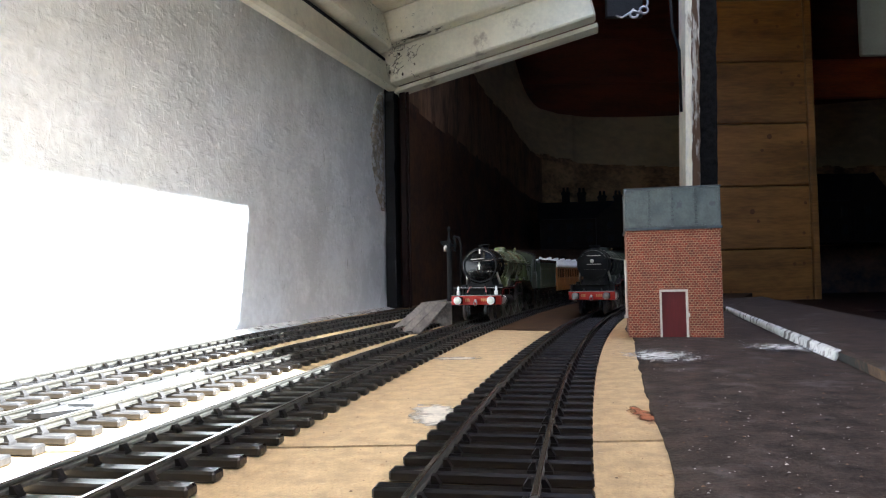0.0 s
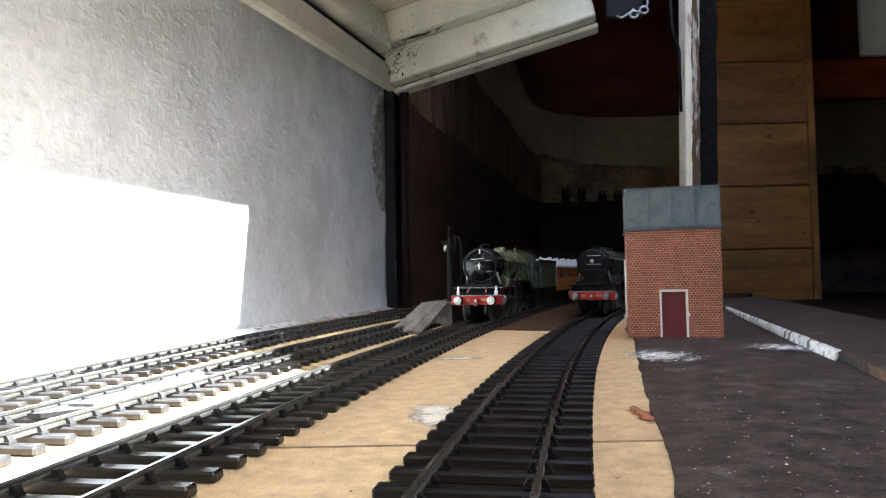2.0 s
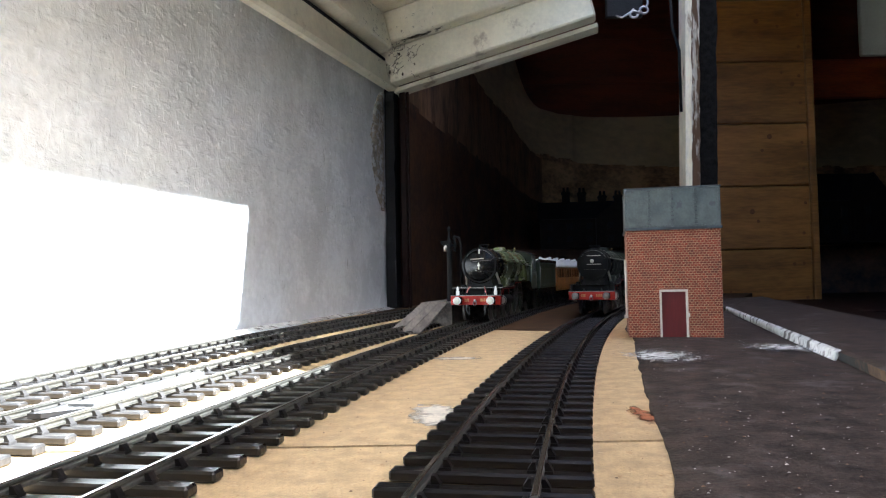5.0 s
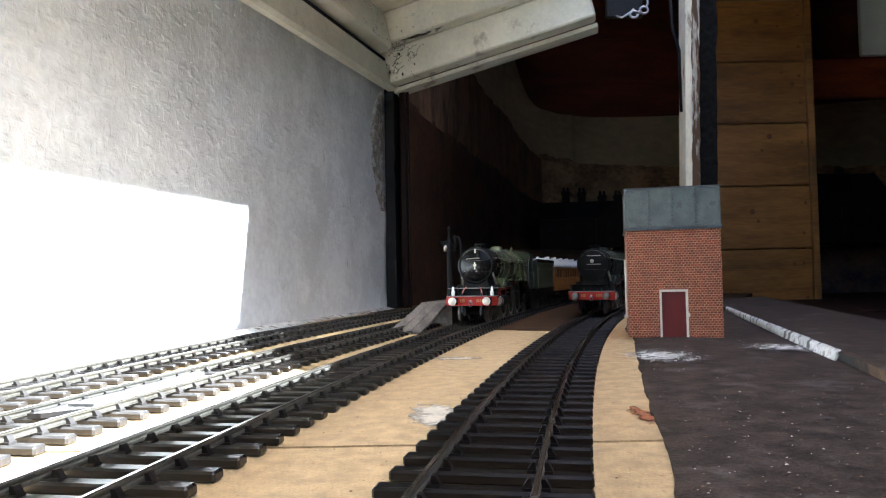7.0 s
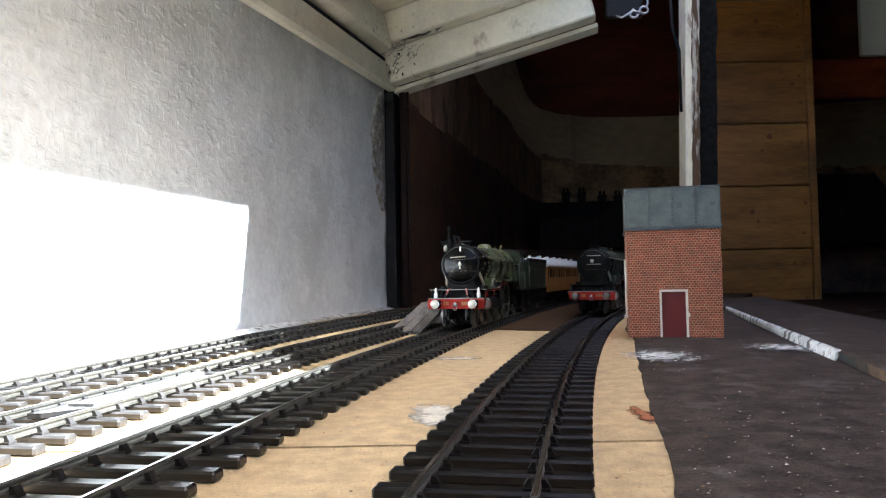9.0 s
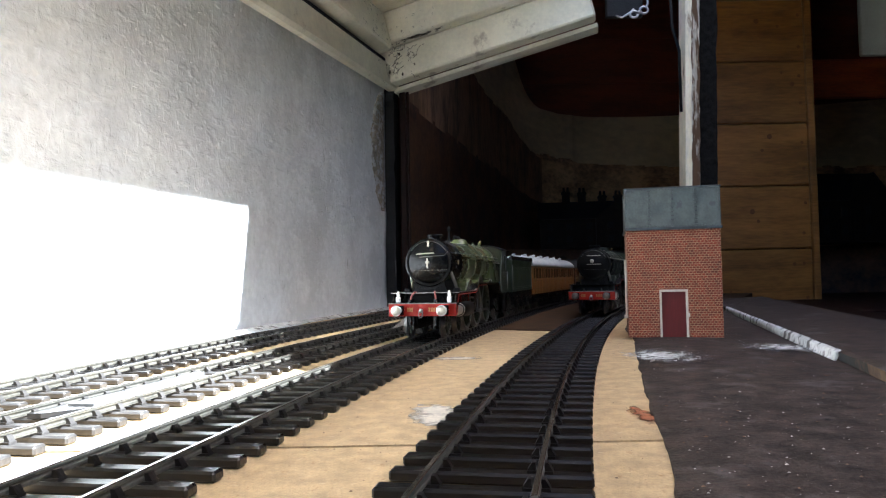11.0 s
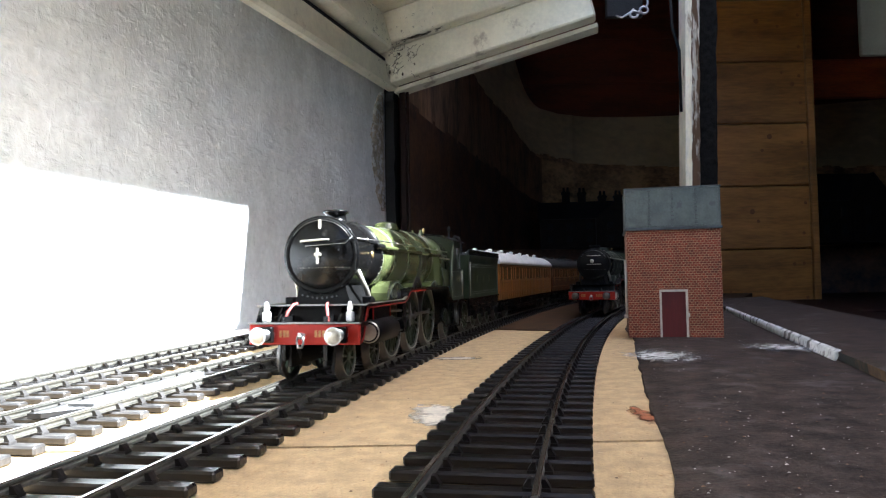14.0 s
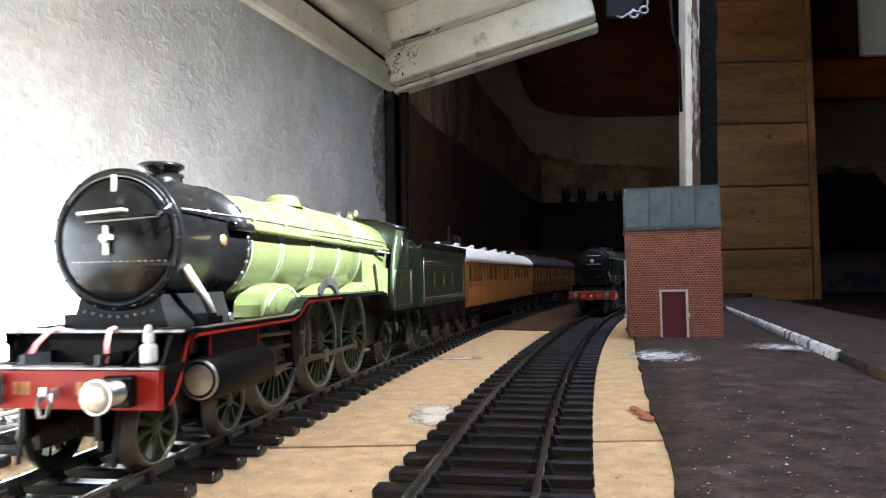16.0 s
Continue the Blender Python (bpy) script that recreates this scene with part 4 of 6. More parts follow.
    if not grime:
        bm = bmesh.new()
        add_lathe(bm, [(M(1.6), M(19.2)), (M(1.9), M(28)), (M(2.5), M(34.5)), (M(1.2), M(36.4)), (M(1.0), M(36.8))], "Z", (M(11.5), M(168), 0), 12)
        n0 = len(bm.faces)
        add_lathe(bm, [(M(0.6), M(36.6)), (M(1.35), M(37.6)), (M(1.45), M(38.8)), (M(1.0), M(40.0)), (M(0.3), M(40.4))], "Z", (M(11.5), M(168), 0), 12)
        bm.faces.ensure_lookup_table()
        for f in bm.faces[n0:]:
            f.material_index = 1
        part("figurine", bm, [FIG_BLUE, FIG_PALE], th, "small painted toy figure in blue")
    part("backhead", mbox(-10, 10, 158.4, 162, 19, 44, 1.0), LB, th)
    part("cab_floor", mbox(-15, 15, 150, 181, 18.0, 19.0), LB, th)
    part("ashpan", mbox(-9.5, 9.5, 132, 168, 7, 20, 0.6), LB, th)
    part("bogie_frame", madd(mbox(-6, -5, 9, 50, 4, 11), 5, 6, 9, 50, 4, 11), LB, th)
    # wheels and rods
    for sx in (-1, 1):
        for s in (16.5, 41.5):
            wheel(th, s, sx, 6.35, 10, "bogie_wheel", key)
        for s in (63.5, 92.5, 121.5):
            wheel(th, s, sx, 13.3, 20, "driving_wheel", key)
        wheel(th, 159.5, sx, 7.3, 10, "trailing_wheel", key)
        rod = part("coupling_rod", madd(madd(mbox(-0.45, 0.45, -30.2, 30.2, -0.6, 0.6, 0.15), -0.55, 0.55, -30.4, -27.6, -1.4, 1.4, 0.4), -0.55, 0.55, 27.6, 30.4, -1.4, 1.4, 0.4), ROD, th, "dulled steel coupling rod")
        rod.location = (M(sx * 11.3), M(92.5 - 4.3), M(13.3))
        con = part("connecting_rod", madd(madd(mbox(-0.45, 0.45, -39, 1.6, -0.6, 0.6, 0.15), -0.6, 0.6, -1.6, 1.6, -1.7, 1.7, 0.4), -0.6, 0.6, -40, -37.4, -1.2, 1.2, 0.3), ROD, th, "dulled steel connecting rod")
        con.location = (M(sx * 12.5), M(92.5 - 4.3), M(13.3))
        cross = part("crosshead", madd(mbox(-0.8, 0.8, -2.2, 2.2, -1.9, 1.9, 0.2), -0.4, 0.4, -9, -2, -0.45, 0.45), ROD, th, "dulled steel crosshead")
        cross.location = (M(sx * 13.9), M(50), M(13.0))
        RODS.append((key, sx, rod, con, cross))
    return th


RODS = []


def tender(m):
    th = base("tender", m, "dark green lined eight-wheel tender behind the locomotive", "tender")
    L = 92.0
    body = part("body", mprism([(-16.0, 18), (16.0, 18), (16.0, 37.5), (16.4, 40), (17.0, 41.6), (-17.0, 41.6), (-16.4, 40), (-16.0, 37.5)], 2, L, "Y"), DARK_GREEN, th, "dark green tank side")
    part("coping", madd(madd(mbox(-16.9, -16.2, 2, L, 41.6, 44.6), 16.2, 16.9, 2, L, 41.6, 44.6), -16.9, 16.9, L - 0.8, L, 41.6, 43.6), LOCO_BLACK, th, "black raised coal guard")
    bm = bmesh.new()
    for sx in (-1, 1):
        x = M(sx * 16.05)
        for z0, z1, a, b in ((20.2, 36.4, 5, L - 3), (21.4, 35.2, 6.2, L - 4.2)):
            add_tube(bm, [(x, M(a), M(z0)), (x, M(a), M(z1)), (x, M(b), M(z1)), (x, M(b), M(z0)), (x, M(a), M(z0))], M(0.085), 6)
    part("lining", bm, LINING, body, "pale double lining")
    for sx in (-1, 1):
        for s in (24, 42, 60):
            part("lettering_bar", mbox(*sorted((sx * 16.0, sx * 16.12)), s, s + 3.4, 26.4, 31.0), FADED, body)
    bm = bmesh.new()
    rnd = random.Random(5)
    for _ in range(130):
        r = rnd.uniform(1.2, 2.6)
        p = Vector((rnd.uniform(-13, 13), rnd.uniform(6, 62), rnd.uniform(40.5, 43.6)))
        mt = Matrix.Translation(p * MM) @ Euler((rnd.uniform(0, 6), rnd.uniform(0, 6), 0)).to_matrix().to_4x4() @ Matrix.Diagonal((1, rnd.uniform(0.6, 1.2), rnd.uniform(0.6, 1), 1))
        bmesh.ops.create_icosphere(bm, subdivisions=1, radius=M(r), matrix=mt)
    tagged(part("coal_heap", bm, COAL, th, "heap of black coal"), kind="stuff")
    part("frame", madd(mbox(-15.8, -15.0, 3, L, 8.5, 18), 15.0, 15.8, 3, L, 8.5, 18), LOCO_BLACK, th, "black outside frame")
    part("soleplate", mbox(-16.6, 16.6, 0, L + 1, 17.2, 18.1, 0.15), LOCO_BLACK, th)
    for sx in (-1, 1):
        for s in (14, 36, 58, 80):
            wheel(th, s, sx, 8.2, 12, "tender_wheel", "train")
            part("axlebox", madd(mbox(*sorted((sx * 15.6, sx * 17.2)), s - 2.2, s + 2.2, 6.2, 11.5, 0.4), *sorted((sx * 15.8, sx * 16.8)), s - 6.5, s + 6.5, 12.4, 14.0, 0.3), LOCO_BLACK, th)
        part("handrail", mtube([(sx * 16.6, 3.2, 19.5), (sx * 16.6, 3.2, 38)], 0.25, 6), BUFFERHEAD, th)
        part("cab_step", mbox(*sorted((sx * 14, sx * 16.6)), 1, 8, 5.0, 5.7), LOCO_BLACK, th)
    return th


def coach(m, label, roof_mat, side_mat):
    th = base("railway_coach", m, label, "coach", "teak coaches")
    L = 244.0
    body = part("body", mprism([(-16.2, 13.5), (-16.6, 18), (-16.6, 38.2), (16.6, 38.2), (16.6, 18), (16.2, 13.5)], 1.0, L, "Y"), side_mat, th, "varnished teak body")
    # panels, doors and windows
    def pane(s, w, z0, z1, sx):
        wn = part("window_frame", mbox(*sorted((sx * 16.55, sx * 16.95)), s - 0.7, s + w + 0.7, z0 - 0.7, z1 + 0.7, 0.1), TEAKDARK, body)
        part("pane", mbox(*sorted((sx * 16.9, sx * 17.0)), s, s + w, z0, z1), DARKGLASS, wn)
    for sx in (-1, 1):
        s = 5.0
        k = 0
        while s < L - 12:
            w = 4.4 if k % 4 in (0, 3) else 11.0
            pane(s, w, 27.5, 36.2, sx)
            s += w + (3.0 if k % 2 else 4.2)
            k += 1
        for z in (18.2, 25.0, 37.6):
            part("beading", mbox(*sorted((sx * 16.55, sx * 16.8)), 1.5, L - 0.5, z, z + 0.45), TEAKDARK, body)
        bm = bmesh.new()
        s = 3.0
        while s < L - 2:
            madd(bm, *sorted((sx * 16.55, sx * 16.78)), s, s + 0.45, 14.0, 26.0)
            s += 7.4
        part("vertical_beading", bm, TEAKDARK, body)
        s = 10.0
        while s < L - 6:
            part("door_handle", mtube([(sx * 17.0, s, 23), (sx * 17.3, s, 24), (sx * 17.3, s, 27.5), (sx * 17.0, s, 28.5)], 0.22, 6), BRASS, body, "brass door handle")
            s += 29.6
        part("footboard", mbox(*sorted((sx * 15.2, sx * 17.0)), 12, L - 12, 8.6, 9.3), LOCO_BLACK, th)
    bm = bmesh.new()
    n = 16
    rings = []
    for s, q in ((-0.4, 0.86), (3.0, 0.97), (6.0, 1.0), (L - 6, 1.0), (L - 2, 0.97), (L + 1.2, 0.86)):
        rings.append([bm.verts.new((M(17.4 * math.cos(math.pi * i / n)), M(s), M(38.0 + 9.8 * q * math.sin(math.pi * i / n) ** 0.85))) for i in range(n + 1)])
    for a, b in zip(rings, rings[1:]):
        for i in range(n):
            bm.faces.new((a[i], a[i + 1], b[i + 1], b[i])).smooth = True
    bm.faces.new(rings[0])
    bm.faces.new(list(reversed(rings[-1])))
    for a, b in zip(rings, rings[1:]):
        bm.faces.new((a[0], b[0], b[n], a[n]))
    bmesh.ops.recalc_face_normals(bm, faces=bm.faces[:])
    roof = part("roof", bm, roof_mat, th, "white domed roof" if roof_mat is COACHROOF else "grey domed roof")
    for i, s in enumerate(range(14, int(L) - 8, 19)):
        part("roof_vent", mlathe([(1.5, 46.8), (1.5, 48.4), (2.0, 48.7), (1.2, 49.6), (0.2, 49.8)], "Z", ((-3.2, 3.2)[i % 2], s, 0), 12), roof_mat, roof)
    part("underframe", madd(mbox(-14, 14, 2, L - 1, 11.5, 13.6), -5, 5, 70, 170, 6.5, 11.5), LOCO_BLACK, th)
    part("corridor_end", mbox(-5, 5, -1.0, 1.2, 14, 38, 0.5), LOCO_BLACK, th)
    for sx in (-1, 1):
        part("truss_rod", mtube([(sx * 13, 55, 11.5), (sx * 13, 80, 6.5), (sx * 13, 165, 6.5), (sx * 13, 190, 11.5)], 0.4, 6), LOCO_BLACK, th)
        for c in (34, L - 34):
            part("bogie_side", madd(mbox(*sorted((sx * 11.6, sx * 12.8)), c - 22, c + 22, 7.0, 9.6, 0.3), *sorted((sx * 11.6, sx * 13.4)), c - 8, c + 8, 5.5, 8, 0.5), LOCO_BLACK, th)
            for e in (-17, 17):
                wheel(th, c + e, sx, 6.9, 8, "coach_wheel", "train")
                part("axlebox", mbox(*sorted((sx * 11.6, sx * 13.8)), c + e - 1.8, c + e + 1.8, 5, 9, 0.3), LOCO_BLACK, th)
    return th


# ---- shed beyond the opening ----
SKYPAPER = material("dull grey-blue printed sky", (0.62, 0.49, 0.31), 0.6, vary=0.22, scale=4, fine=30, bump=0.05, stretch=(1, 1, 2.5))
HILLPAPER = material("printed brown hillside", (0.19, 0.11, 0.062), 0.6, vary=0.7, scale=14, fine=90, bump=0.05, stretch=(1.5, 1.5, 0.5))
DARKHILL = material("printed dark wooded slope", (0.060, 0.028, 0.014), 0.6, vary=0.95, scale=18, fine=120, bump=0.05)
CLOUDPAPER = material("printed pale cloud bank", (0.40, 0.25, 0.13), 0.6, vary=0.7, scale=9, fine=60, bump=0.05, stretch=(1, 1, 2.0))
# slate and brick of the houses: the shed's gloom is put into both colours
SLATE = material("grey slate darkened to a silhouette", (0.009, 0.009, 0.010), 0.7, spec=0.15, vary=0.3, scale=60, fine=500, bump=0.3)
SILHOUETTE_BRICK = material("brick darkened to a silhouette", (0.010, 0.007, 0.005), 0.8, spec=0.15, vary=0.4, scale=90, fine=600, bump=0.3)
PALEBOARD = material("pale grey painted board", (0.66, 0.66, 0.54), 0.6, vary=0.08, scale=12, fine=200, bump=0.1)


def backscene():
    """A long curved printed backdrop sheet round the far side of the shed; its upper edge sweeps up in a curve."""
    plan = [(-0.046, 0.838), (0.02, 1.10), (0.10, 1.40), (0.20, 1.62), (0.36, 1.79), (0.58, 1.88), (0.85, 1.92), (1.15, 1.93), (1.38, 1.93)]
    pts = []
    for a, b in zip(plan, plan[1:]):
        for k in range(36):
            pts.append((a[0] + (b[0] - a[0]) * k / 36, a[1] + (b[1] - a[1]) * k / 36))
    sm = pts
    for _ in range(80):
        sm = [sm[0]] + [((p[0] + 2 * q[0] + r[0]) / 4, (p[1] + 2 * q[1] + r[1]) / 4) for p, q, r in zip(sm, sm[1:], sm[2:])] + [sm[-1]]
    lens = [0.0]
    for a, b in zip(sm, sm[1:]):
        lens.append(lens[-1] + math.hypot(b[0] - a[0], b[1] - a[1]))
    nz = 150
    bm = bmesh.new()
    cols = []
    for (x, y), s in zip(sm, lens):
        # the upper edge is level at the far end and sweeps up towards the opening
        e = max(0.0, 0.875 - s)
        top = 0.428 + 0.075 * max(0.0, s - 0.95) + 3.2 * e**1.8
        top = min(top, 0.72)
        y -= 0.007 * math.exp(-((s - 1.0) / 0.012) ** 2)      # a fold in the sheet
        cols.append([bm.verts.new((x, y, -0.05 + (top + 0.05) * k / nz)) for k in range(nz + 1)])
    for i in range(len(cols) - 1):
        for k in range(nz):
            f = bm.faces.new((cols[i][k], cols[i + 1][k], cols[i + 1][k + 1], cols[i][k + 1]))
            c = f.calc_center_median()
            s = lens[i]
            wob = 0.006 * noise.noise(Vector((s * 14, 3, 0))) + 0.0015 * noise.noise(Vector((s * 40, 9, 0)))
            hill1 = 0.25 - 0.17 * max(0.0, s - 0.6) + wob
            hill2 = 0.43 - 0.08 * s if s < 0.66 else 0.377 - 0.33 * (s - 0.66) if s < 0.87 else 0.20 + wob
            hill2 += 0.7 * wob
            cloud = 0.318 + 2 * wob
            f.material_index = 2 if c.z < hill1 else 1 if c.z < hill2 else 3 if (c.z < cloud and s > 0.84) else 0
            f.smooth = True
    r = bmesh.ops.extrude_face_region(bm, geom=bm.faces[:])
    for v in [g for g in r["geom"] if isinstance(g, bmesh.types.BMVert)]:
        v.co += Vector((-0.002, 0.003, 0))
    bmesh.ops.recalc_face_normals(bm, faces=bm.faces[:])
    tagged(mesh_object("backdrop", bm, [SKYPAPER, HILLPAPER, DARKHILL, CLOUDPAPER]), "curved printed backscene of dark hills and dull sky", "backdrop", kind="structure")


def shed():
    th = base("wall_north", pose(0, 0, 0), "dark red-brown boarded shed interior", "shed wall", kind="structure")
    for k in range(9):
        part("board", box(-0.35, 1.46, 1.95, 1.968, -0.06 + 0.125 * k, 0.0648 + 0.125 * k, 0.002), DARKWOOD, th)
    th = base("wall_east", pose(0, 0, 0), "dark red-brown boarded shed side wall", "shed wall", kind="structure")
    for k in range(9):
        part("board", box(1.44, 1.458, 0.83, 1.949, -0.06 + 0.125 * k, 0.0648 + 0.125 * k, 0.002), DARKWOOD, th)
    th = base("wall_south", pose(0, 0, 0), "shed front wall beside the opening", "shed wall", kind="structure")
    part("panel", box(0.62, 1.458, 0.80, 0.828, -0.95, 1.07), DARKWOOD, th)
    part("lintel", box(-0.35, 0.62, 0.83, 0.855, 0.46, 1.07), DARKWOOD, th)
    part("cheek", box(-0.35, -0.075, 0.83, 0.855, -0.06, 0.46), DARKWOOD, th)
    tagged(mesh_object("wall_left_inner", box(-0.352, -0.334, 0.856, 1.949, -0.06, 1.07), DARKWOOD), "dark shed side boarding behind the backscene", "shed wall", kind="structure")
    tagged(mesh_object("shed_ceiling", box(-0.36, 1.47, 0.80, 1.97, 1.071, 1.09), DARKWOOD), "dark timber shed ceiling", "ceiling", kind="structure")
    # tarred corner post and brown jamb at the end of the plaster wall
    bm = bmesh.new()
    n = 30
    rings = []
    for k in range(n + 1):
        z = 0.30 * k / n - 0.01
        w = 0.0012 * noise.noise(Vector((0, 0, z * 90)))
        rings.append([bm.verts.new(c) for c in ((-0.078, 0.8045 + w, z), (-0.0535 + w, 0.8045 - w, z), (-0.0495 + w, 0.826, z), (-0.075, 0.829, z))])
    for a, b in zip(rings, rings[1:]):
        for i in range(4):
            bm.faces.new((a[i], a[(i + 1) % 4], b[(i + 1) % 4], b[i]))
    bm.faces.new(rings[0])
    bm.faces.new(rings[-1])
    bmesh.ops.recalc_face_normals(bm, faces=bm.faces[:])
    tagged(mesh_object("corner_post", bm, BLACKTAR), "black tarred post at the end of the white wall", "post", kind="structure")
    tagged(mesh_object("door_jamb", add_box(box(-0.0478, -0.0405, 0.815, 0.835, 0, 0.262, 0.001), -0.0403, -0.0368, 0.819, 0.835, 0, 0.262, 0.001), JAMB), "dark red-brown timber jamb", "jamb", kind="structure")
    # pine partition
    th = base("pine_partition", pose(0.524, 1.14, 0), "orange varnished pine board partition with knots", "partition", kind="structure")
    z = -0.134
    for k in range(7):
        part("plank", box(-0.092, 0.071, 0, 0.016, z + 0.0008, z + 0.1012, 0.0016), PINE, th)
        z += 0.102
    part("edge_batten", box(0.0715, 0.082, -0.004, 0.02, -0.134, 0.58, 0.001), PINE, th, "narrow pine edge batten")
    bm = bmesh.new()
    rnd = random.Random(3)
    for k in range(7):
        for j in range(2):
            add_lathe(bm, [(0.0028, -0.0006), (0.0022, 0.0002)], "Y", (0.060 + rnd.uniform(-0.003, 0.003), 0, -0.134 + 0.102 * k + (0.028, 0.074)[j] + rnd.uniform(-0.006, 0.006)), 8)
    kn = bmesh.new()
    for k in range(7):
        for _ in range(2):
            add_lathe(kn, [(rnd.uniform(0.002, 0.0045), -0.0002), (0.0012, 0.0004)], "Y", (rnd.uniform(-0.08, 0.05), 0, -0.134 + 0.102 * k + rnd.uniform(0.02, 0.085)), 10)
    part("knots", kn, TEAKDARK, th, "dark knots in the pine")
    part("nail_holes", bm, TEAKDARK, th, "dark nail holes")
    # peeling post, felt edge, cord
    bm = bmesh.new()
    n = 60
    rings = []
    for k in range(n + 1):
        z = 0.52 * k / n
        w = 0.0016 * noise.noise(Vector((5, 0, z * 45))) + 0.0008 * noise.noise(Vector((5, 3, z * 170)))
        lean = 0.028 * (z - 0.142)
        rings.append([bm.verts.new((x + lean, y, z)) for x, y in ((0.2740, 0.79), (0.2805 + 1.6 * w, 0.7885 + w), (0.2905 + w, 0.7915), (0.2905 + w, 0.812), (0.2740, 0.812))])
    for a, b in zip(rings, rings[1:]):
        for i in range(5):
            bm.faces.new((a[i], a[(i + 1) % 5], b[(i + 1) % 5], b[i])).material_index = 1 if i == 1 else 0
    bm.faces.new(rings[0])
    bm.faces.new(rings[-1])
    bmesh.ops.recalc_face_normals(bm, faces=bm.faces[:])
    peel2 = material("bare flaking timber edge", (0.62, 0.54, 0.42), 0.7, vary=0.35, scale=90, fine=500, bump=0.9, bump_dist=0.001, stain=(0.13, 0.065, 0.028), stain_amount=0.62,
                     stain_scale=110, stretch=(1, 1, 0.16))
    tagged(mesh_object("door_post", bm, [PEEL, peel2]), "white door post with peeling paint and bare wood", "post", kind="structure")
    bm = bmesh.new()
    n = 40
    rings = []
    for k in range(n + 1):
        z = 0.52 * k / n
        w = 0.0022 * noise.noise(Vector((8, 0, z * 30)))
        rings.append([bm.verts.new((x + 0.028 * (z - 0.142), y, z)) for x, y in ((0.2920, 0.80), (0.3135 + w, 0.80), (0.3135 + w, 0.806), (0.2920, 0.806))])
    for a, b in zip(rings, rings[1:]):
        for i in range(4):
            bm.faces.new((a[i], a[(i + 1) % 4], b[(i + 1) % 4], b[i]))
    bm.faces.new(rings[0])
    bm.faces.new(rings[-1])
    bmesh.ops.recalc_face_normals(bm, faces=bm.faces[:])
    tagged(mesh_object("felt_strip", bm, GREYFELT), "dark grey mineral felt strip beside the post", "felt strip", kind="structure")
    tagged(mesh_object("black_cord", tube([(0.2600, 0.785, 0.40), (0.2625, 0.786, 0.31), (0.2705, 0.7885, 0.285), (0.2705, 0.7885, 0.215)], 0.0016, 6), BLACKTAR), "black cord hanging beside the door post", "cord")
    # added board in a brighter red, for shed wall that catches more light
    red = material("red-brown shed boarding, brightened as if lit", (0.45, 0.095, 0.022), 0.55, vary=0.35, scale=30, fine=300, bump=0.3, stretch=(0.2, 1, 1))
    tagged(mesh_object("shelf_board", box(0.66, 1.40, 1.52, 1.54, 0.408, 0.492, 0.002), red), "brightened red board added for the lit part of the shed wall", "board", kind="structure")
    tagged(mesh_object("wall_panel", box(0.786, 0.98, 1.30, 1.312, 0.432, 0.62, 0.002), PALEBOARD), "pale grey painted board hung in the dark shed", "panel")


def model_house(m, w, d, h, roof_h, label, stacks):
    th = base("model_house", m, label, "model house", "model houses")
    part("wall", box(-w / 2, w / 2, 0, d, 0, h, 0.0005), SILHOUETTE_BRICK, th, "dark brick walls")
    part("roof", prism([(-0.006, h - 0.002), (d / 2, h + roof_h), (d + 0.006, h - 0.002)], -w / 2 - 0.005, w / 2 + 0.005, "X"), SLATE, th, "dark slate roof")
    g = w * 0.22
    gb = part("gable", prism([(w / 2 - 2 * g, 0), (w / 2, 0), (w / 2, h), (w / 2 - g, h + roof_h * 0.9), (w / 2 - 2 * g, h)], -0.014, d / 2, "Y"), SILHOUETTE_BRICK, th, "dark brick gable")
    for x, tall in stacks:
        st = part("chimney", add_box(box(x - 0.008, x + 0.008, d / 2 - 0.007, d / 2 + 0.007, h + roof_h * 0.6, h + roof_h + tall, 0.0006), x - 0.0095, x + 0.0095, d / 2 - 0.0085, d / 2 + 0.0085,
                                   h + roof_h + tall - 0.006, h + roof_h + tall - 0.002), SILHOUETTE_BRICK, th, "dark brick chimney stack")
        for e in (-0.004, 0.004):
            part("chimney_pot", lathe([(0.0028, 0), (0.0022, 0.008), (0.0026, 0.009)], "Z", (x + e, d / 2, h + roof_h + tall), 10), SILHOUETTE_BRICK, st)
    n = max(2, int(w / 0.04))
    for k in range(n):
        x = -w / 2 + w * (k + 0.5) / n
        for z in (h * 0.18, h * 0.6):
            y = -0.0145 if x > w / 2 - 2 * g else -0.0006
            wn = part("window", box(x - 0.007, x + 0.007, y - 0.0012, y + 0.004, z, z + h * 0.26), SILHOUETTE_BRICK, th, "dark sash window")
            part("pane", box(x - 0.0055, x + 0.0055, y - 0.0016, y + 0.003, z + 0.002, z + h * 0.26 - 0.002), SLATE, wn)
    return th


